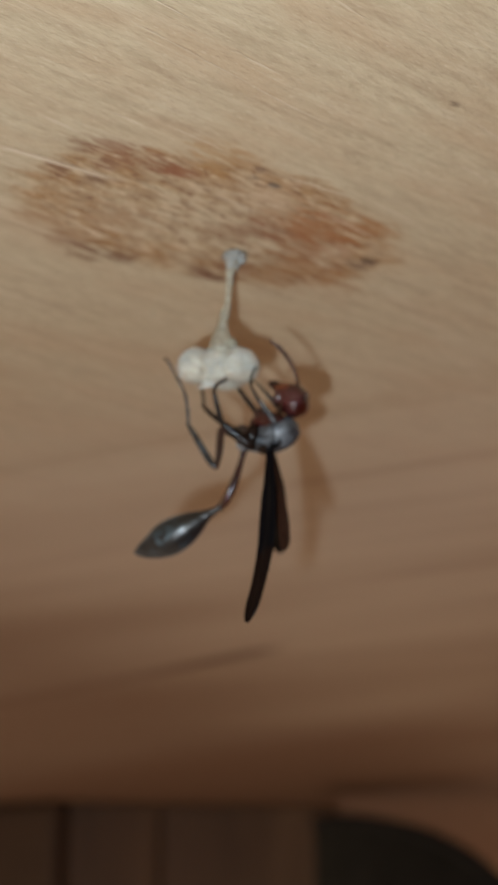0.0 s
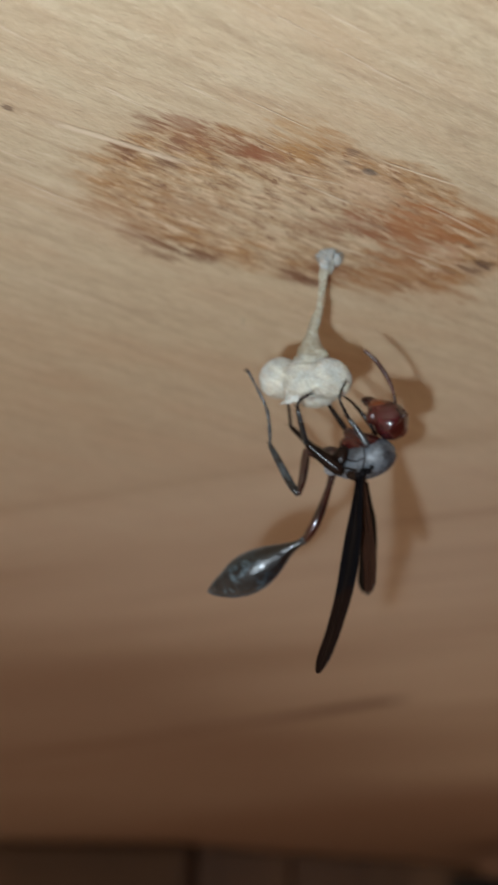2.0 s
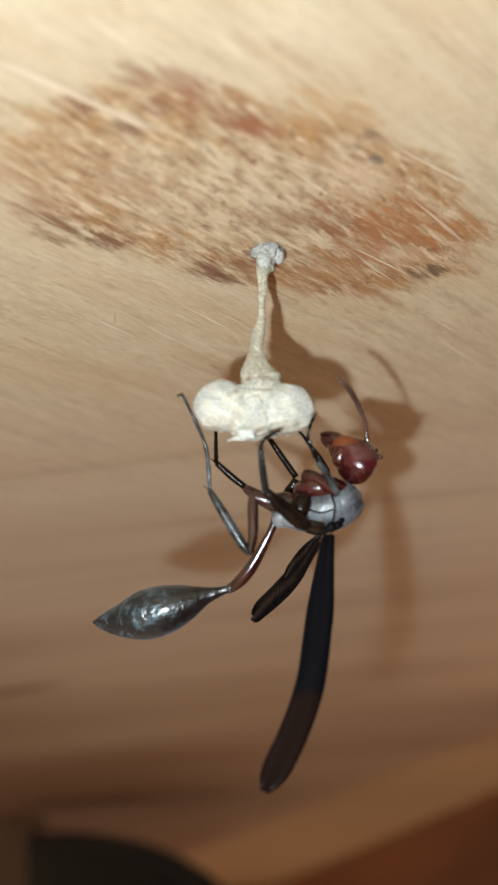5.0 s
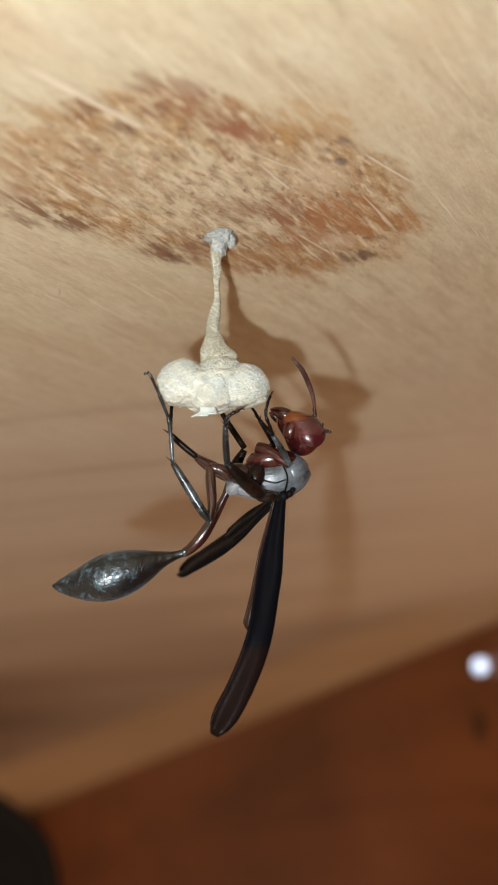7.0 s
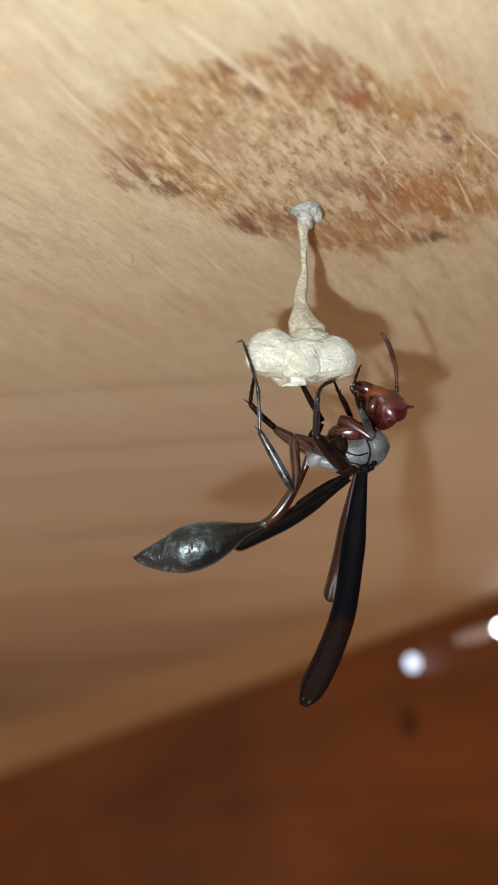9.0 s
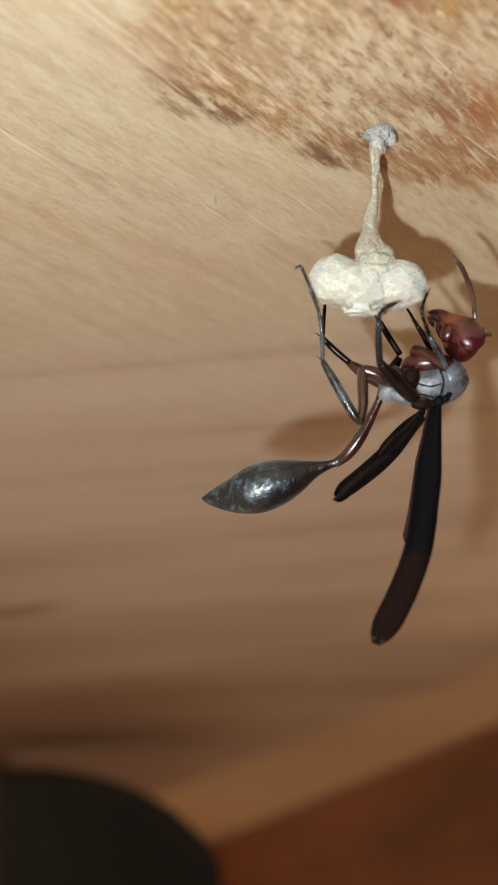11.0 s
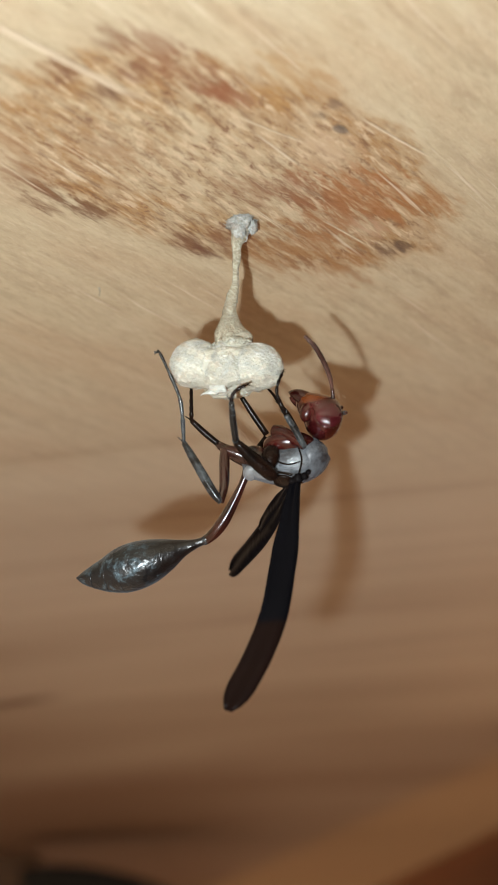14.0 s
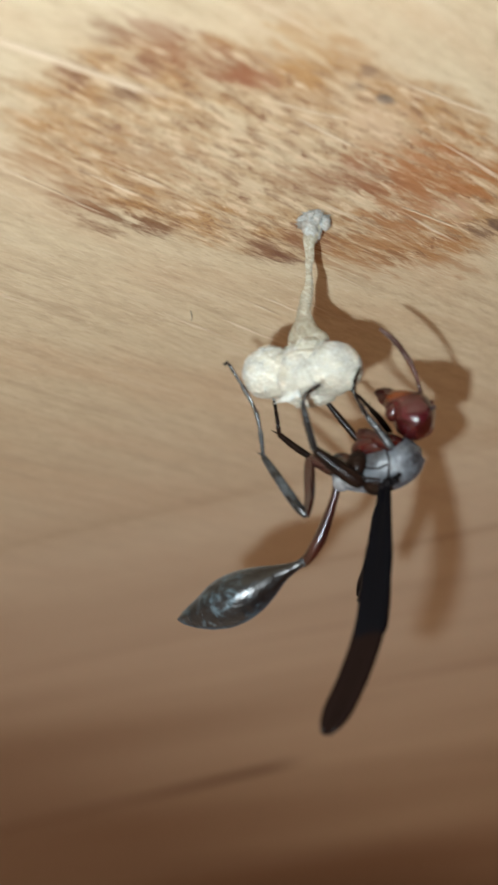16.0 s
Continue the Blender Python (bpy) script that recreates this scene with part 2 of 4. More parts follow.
        colour = g.mix(g.math("MULTIPLY", one, weight), colour, (0.64, 0.53, 0.39))
        line = one if line is None else g.math("MAXIMUM", line, one)
    height = g.math("ADD", g.math("MULTIPLY", fine, 0.6), g.math("MULTIPLY", speck, 0.6))
    height = g.math("SUBTRACT", height, g.math("MULTIPLY", g.math("ADD", cut, line), 0.3))
    return g.finish(colour, g.math("ADD", 0.45, g.math("MULTIPLY", fine, 0.2)), g.bump(height, 0.6, 0.0004), spec=0.3)


def board_wood(name, dark, light, turn, stretch, rough=0.55, blot=0.6, knot=None):
    g = Graph(name)
    a = g.noise(g.centimetres(turn, stretch), 1.0, 5, 0.6, 0.8)
    b = g.noise(g.centimetres(turn, (0.08, 0.08, 0.08), (4, 2, 1)), 1.0, 3, 0.5)
    colour = g.mix(g.smooth(a, 0.3, 0.7), dark, light)
    colour = g.mix(g.math("MULTIPLY", g.smooth(b, 0.45, 0.65), blot), colour, tuple(0.45 * c for c in dark))
    if knot:
        away = g.math("ADD", g.vec("LENGTH", g.vec("MULTIPLY", g.vec("SUBTRACT", g.centimetres(), knot), (1, 0.7, 1))), g.math("MULTIPLY", a, 0.2))
        colour = g.mix(g.math("MULTIPLY", g.smooth(away, 0.62, 0.30), 0.75), colour, tuple(0.22 * c for c in dark))
    return g.finish(colour, rough, g.bump(a, 0.2, 0.001))


def paper_pulp(name, pale, tan):
    """Chewed wood pulp, matted from short fibres that run every way."""
    g = Graph(name)
    p = g.centimetres()
    fuzz = g.noise(p, 30, 6, 0.75)
    lump = g.noise(p, 6, 3, 0.5)
    strands = None
    for rx, ry, place in ((35, 20, 0.0), (-50, 70, 3.0), (80, -25, 7.0)):
        m = g.tree.nodes.new("ShaderNodeMapping")
        g.plug(m.inputs[0], p)
        m.inputs["Rotation"].default_value = (radians(rx), radians(ry), radians(place * 20))
        m.inputs["Location"].default_value = (place, place, 0)
        m2 = g.tree.nodes.new("ShaderNodeMapping")
        g.plug(m2.inputs[0], m.outputs[0])
        m2.inputs["Scale"].default_value = (4, 60, 60)
        one = g.smooth(g.noise(m2.outputs[0], 1.0, 3, 0.55, 0.5), 0.48, 0.68)
        strands = one if strands is None else g.math("MAXIMUM", strands, one)
    colour = g.mix(strands, tan, pale)
    colour = g.mix(g.math("MULTIPLY", g.smooth(fuzz, 0.54, 0.76), 0.35), colour, tuple(0.70 * c for c in tan))
    colour = g.mix(g.math("MULTIPLY", g.smooth(lump, 0.42, 0.66), 0.5), colour, tuple(0.78 * c for c in tan))
    height = g.math("ADD", g.math("MULTIPLY", fuzz, 0.5), g.math("MULTIPLY", strands, 0.7))
    return g.finish(colour, 0.8, g.bump(height, 0.55, 0.0002), spec=0.2, sub=0.3)


def chitin(name, dark, light, rough, bloom=0.0, bloom_colour=(0.30, 0.33, 0.36), coat=0.3, grain=30, spec=0.4, dent=0.0, sheen=0.0):
    """Insect cuticle, with a patchy dusting of pale down where bloom is above nought."""
    g = Graph(name)
    p = g.centimetres()
    n = g.noise(p, 7, 4, 0.55)
    fine = g.noise(p, grain * 4, 3, 0.6)
    colour = g.mix(g.smooth(n, 0.35, 0.68), dark, light)
    if bloom:
        patch = g.noise(p, 8, 5, 0.65)
        down = g.math("MULTIPLY", g.smooth(patch, 0.42, 0.64), g.math("ADD", 0.45 * bloom, g.math("MULTIPLY", fine, 1.1 * bloom)))
        colour = g.mix(g.math("MINIMUM", down, 1.0), colour, bloom_colour)
    r = g.math("ADD", rough, g.math("MULTIPLY", g.math("SUBTRACT", n, 0.5), 0.25))
    height = g.math("ADD", g.math("MULTIPLY", fine, 0.25), g.math("MULTIPLY", g.noise(p, 14, 3, 0.5), dent))
    return g.finish(colour, r, g.bump(height, 0.35, 0.00012), coat=coat, sheen=sheen or 0.12 * bloom, sheen_tint=(0.7, 0.85, 0.92), spec=spec)


def head_cuticle():
    """Dark red head cuticle that turns orange-brown over the face."""
    g = Graph("red_and_orange_head_cuticle")
    p = g.centimetres()
    n = g.noise(p, 9, 5, 0.6)
    flat = g.vec("MULTIPLY", g.vec("SUBTRACT", p, (0.460, 0, -1.200)), (1.0, 0.0, 1.5))
    reach = g.math("ADD", g.vec("LENGTH", flat), g.math("MULTIPLY", g.math("SUBTRACT", n, 0.5), 0.10))
    colour = g.mix(g.smooth(n, 0.35, 0.65), (0.014, 0.0014, 0.0016), (0.046, 0.0040, 0.0046))
    colour = g.mix(g.smooth(reach, 0.115, 0.045), colour, (0.115, 0.026, 0.005))
    return g.finish(colour, g.math("ADD", 0.20, g.math("MULTIPLY", n, 0.12)), g.bump(g.noise(p, 60, 3, 0.6), 0.15, 0.00006), coat=0.9, spec=0.4)


def gaster_cuticle():
    """Olive-black cuticle near the waist; silvery down and painted blue-grey highlight patches towards the tip."""
    g = Graph("blue_grey_cuticle")
    p = g.centimetres()
    x = g.node("ShaderNodeSeparateXYZ", Vector=p).outputs[0]
    n = g.noise(p, 6, 4, 0.55)
    rear = g.smooth(g.math("ADD", x, g.math("MULTIPLY", g.math("SUBTRACT", n, 0.5), 0.3)), -0.50, -0.74)
    hair = g.noise(g.centimetres(15, (30, 110, 70)), 1.0, 3, 0.6)
    patch = g.math("MULTIPLY", g.smooth(g.noise(p, 12, 5, 0.68, 0.4), 0.48, 0.68), g.math("ADD", 0.35, g.math("MULTIPLY", hair, 0.75)))
    colour = g.mix(rear, (0.0036, 0.0026, 0.0022), (0.0028, 0.0046, 0.0060))
    colour = g.mix(g.math("MULTIPLY", patch, g.math("ADD", 0.08, g.math("MULTIPLY", rear, 0.95))), colour, (0.095, 0.142, 0.170))
    height = g.math("ADD", g.math("MULTIPLY", hair, 0.25), g.math("MULTIPLY", g.noise(p, 11, 3, 0.5, 0.5), 2.8))
    return g.finish(colour, g.math("ADD", 0.24, g.math("MULTIPLY", n, 0.18)), g.bump(height, 0.45, 0.00013), metal=g.math("MULTIPLY", g.math("MULTIPLY", patch, rear), 0.6), coat=0.18, sheen=0.08, sheen_tint=(0.45, 0.75, 0.95), spec=0.55)


def downy(name, dark, pale):
    """Dark cuticle under an even coat of fine silvery down."""
    g = Graph(name)
    p = g.centimetres()
    hair = g.noise(g.centimetres(20, (30, 120, 60)), 1.0, 3, 0.6)
    broad = g.noise(p, 4.0, 5, 0.62)
    cover = g.math("MULTIPLY", g.smooth(broad, 0.40, 0.62), g.math("ADD", 0.30, g.math("MULTIPLY", hair, 0.8)))
    return g.finish(g.mix(cover, dark, pale), 0.27, g.bump(g.math("ADD", hair, g.math("MULTIPLY", broad, 4.0)), 0.5, 0.0001), coat=0.08, sheen=0.10, sheen_tint=(0.8, 0.85, 0.95), spec=0.4)


def wing_membrane(name, inner, outer, alpha):
    """Smoky membrane: dark near the body, browner towards the tip."""
    g = Graph(name)
    p = g.centimetres()
    n = g.noise(p, 6, 3, 0.5)
    z = g.node("ShaderNodeSeparateXYZ", Vector=p).outputs[2]
    tip = g.smooth(z, -2.60, -2.64)
    colour = g.mix(tip, inner, outer)
    colour = g.mix(g.math("MULTIPLY", n, 0.6), colour, tuple(0.4 * c for c in inner))
    rip = g.noise(g.centimetres(0, (18, 18, 3)), 1.0, 3, 0.5)
    return g.finish(colour, 0.28, g.bump(rip, 0.3, 0.00015), alpha=alpha, spec=0.035)


def glow(name, colour, power):
    g = Graph(name)
    e = g.node("ShaderNodeEmission", Color=colour, Strength=power)
    g.tree.links.new(e.outputs[0], g.out.inputs[0])
    return g.mat


M_CEILING = ceiling_wood()
M_WALL = board_wood("red_brown_panel_wood", (0.165, 0.053, 0.015), (0.275, 0.090, 0.026), 0, (0.07, 0.04, 0.50), 0.55, 0.3, (8.15, 23.2, -2.1))
M_BEAM = board_wood("brown_beam_wood", (0.075, 0.042, 0.022), (0.13, 0.075, 0.04), 0, (0.1, 0.3, 0.5))
M_PANEL = board_wood("brown_panel_wood", (0.10, 0.056, 0.028), (0.19, 0.115, 0.062), 0, (0.35, 0.35, 0.06))
M_CLOTH = board_wood("black_cloth", (0.012, 0.012, 0.008), (0.021, 0.021, 0.015), 0, (1.5, 1.5, 1.5), 0.9)
M_BINDING = board_wood("black_binding", (0.006, 0.006, 0.005), (0.010, 0.010, 0.008), 0, (2, 2, 2), 0.8)
M_PAPER = paper_pulp("white_paper_pulp", (0.645, 0.625, 0.535), (0.465, 0.44, 0.36))
M_FLAP = paper_pulp("bright_paper_pulp", (0.68, 0.68, 0.63), (0.54, 0.53, 0.47))
M_STALK = paper_pulp("tan_paper_pulp", (0.46, 0.44, 0.355), (0.31, 0.28, 0.21))
M_CROWN = paper_pulp("cream_paper_pulp", (0.54, 0.525, 0.45), (0.36, 0.335, 0.26))
M_FOOT = paper_pulp("grey_paper_pulp", (0.44, 0.445, 0.42), (0.31, 0.30, 0.27))
M_THORAX = downy("grey_downy_cuticle", (0.013, 0.012, 0.013), (0.130, 0.145, 0.163))
M_PALE_DOWN = downy("white_downy_cuticle", (0.06, 0.06, 0.06), (0.24, 0.25, 0.26))
M_GASTER = gaster_cuticle()
M_RED = chitin("dark_red_cuticle", (0.013, 0.0014, 0.0013), (0.036, 0.0040, 0.0030), 0.20, 0.0, coat=0.7, spec=0.4)
M_HEAD = head_cuticle()
M_EYE = chitin("dark_red_eye", (0.030, 0.0024, 0.0048), (0.058, 0.0048, 0.0090), 0.22, 0.0, coat=1.0, spec=0.4, grain=60)
M_LEG = chitin("dark_brown_leg_cuticle", (0.0026, 0.0015, 0.0012), (0.0085, 0.0036, 0.0022), 0.24, 0.06, (0.012, 0.012, 0.011), coat=0.0, spec=0.15)
M_LEG_GREY = chitin("silver_haired_leg_cuticle", (0.0035, 0.0035, 0.0035), (0.010, 0.010, 0.0095), 0.26, 0.8, (0.060, 0.070, 0.076), coat=0.1, spec=0.4)
M_PETIOLE = chitin("red_brown_stalk_cuticle", (0.009, 0.0018, 0.0014), (0.030, 0.0062, 0.0038), 0.17, 0.05, (0.05, 0.055, 0.06), coat=1.0, spec=0.4)
M_FEELER = chitin("brown_feeler_cuticle", (0.030, 0.012, 0.009), (0.065, 0.028, 0.020), 0.3, 0.5, (0.13, 0.095, 0.085), coat=0.2)
M_WING = wing_membrane("smoky_wing_membrane", (0.0028, 0.0028, 0.0040), (0.0085, 0.0040, 0.0030), 1.0)
M_HINDWING = wing_membrane("brown_wing_membrane", (0.030, 0.013, 0.008), (0.030, 0.013, 0.008), 0.92)
M_VEIN = chitin("black_wing_vein", (0.004, 0.0035, 0.004), (0.008, 0.006, 0.006), 0.5, coat=0.0, spec=0.04)
M_TORCH = glow("white_torch_glow", (0.86, 0.965, 1.0), TORCH_POWER)
M_CASE = chitin("black_plastic", (0.02, 0.02, 0.02), (0.03, 0.03, 0.03), 0.5)
M_PALE_BAR = board_wood("pale_pink_bar", (0.55, 0.46, 0.44), (0.66, 0.57, 0.55), 0, (0.6, 0.6, 0.6), 0.4)
M_LAMP = glow("cool_white_lamp_glow", (0.62, 0.70, 0.86), 2.0)
M_LAMP_HOT = glow("bright_white_lamp_glow", (0.92, 0.95, 1.0), 14.0)


# ---- mesh helpers: all lengths in centimetres ----
def link(name, bm, material, parent=None, label="", smooth=True):
    bmesh.ops.recalc_face_normals(bm, faces=bm.faces)
    bmesh.ops.scale(bm, vec=(CM, CM, CM), verts=bm.verts)
    me = bpy.data.meshes.new(name)
    bm.to_mesh(me)
    bm.free()
    if smooth:
        me.shade_smooth()
    me.materials.append(material)
    ob = new(name, me)
    ob.parent = parent
    return tagged(ob, label)


def part(name, bm, material, parent, label=""):
    return link(name, bm, material, parent, label)


def slab(x0, x1, y0, y1, z0, z1, bevel=0.0):
    bm = bmesh.new()
    bmesh.ops.create_cube(bm, size=1)
    for v in bm.verts:
        v.co = Vector(((x0 + x1) / 2 + v.co.x * (x1 - x0), (y0 + y1) / 2 + v.co.y * (y1 - y0), (z0 + z1) / 2 + v.co.z * (z1 - z0)))
    if bevel:
        bmesh.ops.bevel(bm, geom=bm.edges[:], offset=bevel, segments=3, affect="EDGES", profile=0.5)
    return bm


def spline(points, steps):
    """A smooth curve through the points (x, y, z, radius...)."""
    pts = [np.array(p, float) for p in points]
    pts = [2 * pts[0] - pts[1], *pts, 2 * pts[-1] - pts[-2]]
    out = []
    for a, b, c, d in zip(pts, pts[1:], pts[2:], pts[3:]):
        for k in range(steps):
            t = k / steps
            out.append(0.5 * (2 * b + (c - a) * t + (2 * a - 5 * b + 4 * c - d) * t * t + (3 * b - a - 3 * c + d) * t ** 3))
    out.append(pts[-2])
    return out


def tube(points, steps=5, sides=10, flat=1.0, side=(0, 1, 0), bm=None, rough=0.0, seed=0.0):
    """A closed limb along points (x, y, z, radius); flat scales it along the side direction."""
    bm = bm or bmesh.new()
    path = spline(points, steps)
    rings = []
    for i, p in enumerate(path):
        a, b = path[max(i - 1, 0)], path[min(i + 1, len(path) - 1)]
        ahead = Vector((b - a)[:3]).normalized()
        u = Vector(side)
        u = (u - ahead * u.dot(ahead)).normalized()
        w = ahead.cross(u)
        ring = []
        for k in range(sides):
            ang = 2 * math.pi * k / sides
            r = max(p[3], 0.0015)
            if rough:
                r *= 1 + rough * noise.noise(Vector((p[0] * 9 + math.cos(ang), p[1] * 9 + math.sin(ang) + seed, p[2] * 9)))
            ring.append(bm.verts.new(Vector(p[:3]) + u * math.cos(ang) * r * flat + w * math.sin(ang) * r))
        rings.append(ring)
    for r0, r1 in zip(rings, rings[1:]):
        for k in range(sides):
            bm.faces.new((r0[k], r0[(k + 1) % sides], r1[(k + 1) % sides], r1[k]))
    bm.faces.new(rings[0])
    bm.faces.new(rings[-1])
    return bm


def blob(centre, radii, turn=(0, 0, 0), bm=None, rough=0.0, freq=6.0, seed=0.0, cut=None, detail=24):
    """An ellipsoid, turned by degrees, with a lumpy surface."""
    bm = bm or bmesh.new()
    made = bmesh.ops.create_uvsphere(bm, u_segments=detail, v_segments=detail * 2 // 3, radius=1)["verts"]
    m = pose(*centre, *turn)
    for v in made:
        c = v.co.copy()
        k = 1.0
        if rough:
            k += rough * noise.fractal(c * freq * 0.3 + Vector((seed, seed, 0)), 0.8, 2.0, 4)
        if cut:
            k *= cut(c)
        v.co = m @ Vector((c.x * radii[0] * k, c.y * radii[1] * k, c.z * radii[2] * k))
    return bm


def thing(name, at, label, category, group="", kind=""):
    ob = new(name)
    ob.location = Vector(at) * CM
    ob.empty_display_size = 0.005
    return tagged(ob, label, category, group, kind)


# ---- structure ----
def wall_x(y):
    return 7.95 - 0.108 * (y - 25)


def build_room():
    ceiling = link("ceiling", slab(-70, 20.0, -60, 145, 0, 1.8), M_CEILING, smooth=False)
    tagged(ceiling, "pale wooden board ceiling with a round brown stain", "ceiling", kind="structure")
    bm = bmesh.new()
    inner = [(wall_x(y), y) for y in (-60, 140)]
    low = [bm.verts.new((x, y, -60)) for x, y in inner] + [bm.verts.new((x + 4, y, -60)) for x, y in reversed(inner)]
    high = [bm.verts.new((v.co.x, v.co.y, -0.02)) for v in low]
    bm.faces.new(low), bm.faces.new(high)
    for k in range(4):
        bm.faces.new((low[k], low[(k + 1) % 4], high[(k + 1) % 4], high[k]))
    wall = link("wall_right", bm, M_WALL, smooth=False)
    tagged(wall, "red-brown wooden panel wall under the ceiling", "wall", kind="structure")
    back = link("wall_back", slab(-70, wall_x(140), 140.1, 144, -60, -0.02), M_WALL, smooth=False)
    tagged(back, "plain brown wooden wall", "wall", kind="structure")
    beam = link("beam", slab(-60, -16.6, 33.9, 44, -22, -0.02, 0.3), M_BEAM, smooth=False)
    tagged(beam, "dark brown wooden beam across the ceiling", "beam", kind="structure")


def build_partition():
    """Upright brown boards under the ceiling, with open joints."""
    at = [(-16.6, 34.6), (-13.9, 36.2), (-8.3, 39.0)]
    wall = tagged(new("wall_partition"), "brown wooden board partition below the ceiling", "wall", kind="structure")
    for (x0, y0), (x1, y1) in zip(at, at[1:]):
        a, b = Vector((x0, y0, 0)), Vector((x1, y1, 0))
        d = (b - a).normalized()
        n = Vector((d.y, -d.x, 0))
        a, b = a + d * 0.04, b - d * 0.04
        bm = bmesh.new()
        foot = [bm.verts.new(Vector(p) + Vector((0, 0, -22))) for p in (a, b, b - n * 1.2, a - n * 1.2)]
        top = [bm.verts.new((v.co.x, v.co.y, -0.03)) for v in foot]
        bm.faces.new(foot), bm.faces.new(top)
        for k in range(4):
            bm.faces.new((foot[k], foot[(k + 1) % 4], top[(k + 1) % 4], top[k]))
        bmesh.ops.bevel(bm, geom=bm.edges[:], offset=0.08, segments=2, affect="EDGES", profile=0.5)
        part("board", bm, M_PANEL, wall).data.shade_flat()


def build_cloth():
    """A black bag with a rounded shoulder, against the partition."""
    bm = bmesh.new()
    outline = [(-7.95, -0.70), (-7.0, -0.68), (-6.2, -0.76), (-5.3, -0.95), (-4.4, -1.22), (-3.7, -1.55), (-3.05, -1.95), (-2.5, -2.42), (-2.05, -2.9), (-1.75, -3.4), (-1.62, -4.1), (-1.58, -5.2), (-1.6, -9), (-1.7, -16), (-7.95, -16), (-7.95, -9), (-7.95, -4), (-7.95, -1.6)]
    rings = []
    for y, s in ((33.4, 0.93), (33.5, 0.97), (33.8, 1.0), (34.6, 1.0), (35.4, 1.0), (36.0, 0.99), (36.2, 0.95)):
        rings.append([bm.verts.new((-4.65 + (x + 4.65) * s, y, -8.2 + (z + 8) * s)) for x, z in outline])
    for a, b in zip(rings, rings[1:]):
        for k in range(len(outline)):
            bm.faces.new((a[k], a[(k + 1) % len(outline)], b[(k + 1) % len(outline)], b[k]))
    bm.faces.new(rings[0]), bm.faces.new(rings[-1])
    bag = thing("hanging_bag", (0, 0, 0), "black cloth bag with a rounded shoulder below the ceiling", "bag")
    part("body", bm, M_CLOTH, bag)
    edge = [(-4.65 + (x + 4.65) * 0.97, 33.5, -8.2 + (z + 8) * 0.97, 0.22) for x, z in outline[:13]]
    part("binding", tube(edge, 4, 8), M_BINDING, bag, "deep black edge binding")
    return bag


def build_lamp(x, y, z, r, material, label, pale_bar=False):
    lamp = thing("small_lamp", (x, y, z), label, "lamp", group="small lamps on the wall")
    bm = bmesh.new()
    bmesh.ops.create_cone(bm, cap_ends=True, segments=24, radius1=r * 1.25, radius2=r * 1.15, depth=0.3)
    part("rim", bm, M_CASE, lamp).rotation_euler = (radians(90), 0, 0)
    ob = part("lens", blob((0, -0.16, 0), (r, r * 0.35, r)), material, lamp, "glowing white lens")
    # bar added to stand for a faint pink streak left of the lens
    if pale_bar:
        part("pale_bar", tube([(-0.95, -0.05, -0.16, 0.06), (-0.6, -0.05, -0.10, 0.13), (-0.2, -0.02, -0.02, 0.14)], 5, 12), M_PALE_BAR, lamp, "pale pink bar beside the lens")
    return lamp


def build_splinter():
    """A sliver that stands off the surface of the board."""
    sliver = thing("wood_splinter", (-0.94, 0.78, 0), "tiny pale wood splinter on the ceiling board", "splinter")
    part("sliver", tube([(0.0, 0.0, 0.002, 0.005), (0.004, 0.006, -0.020, 0.005), (0.003, 0.016, -0.042, 0.004), (-0.006, 0.026, -0.060, 0.0015)], 4, 6, 0.5), M_STALK, sliver)


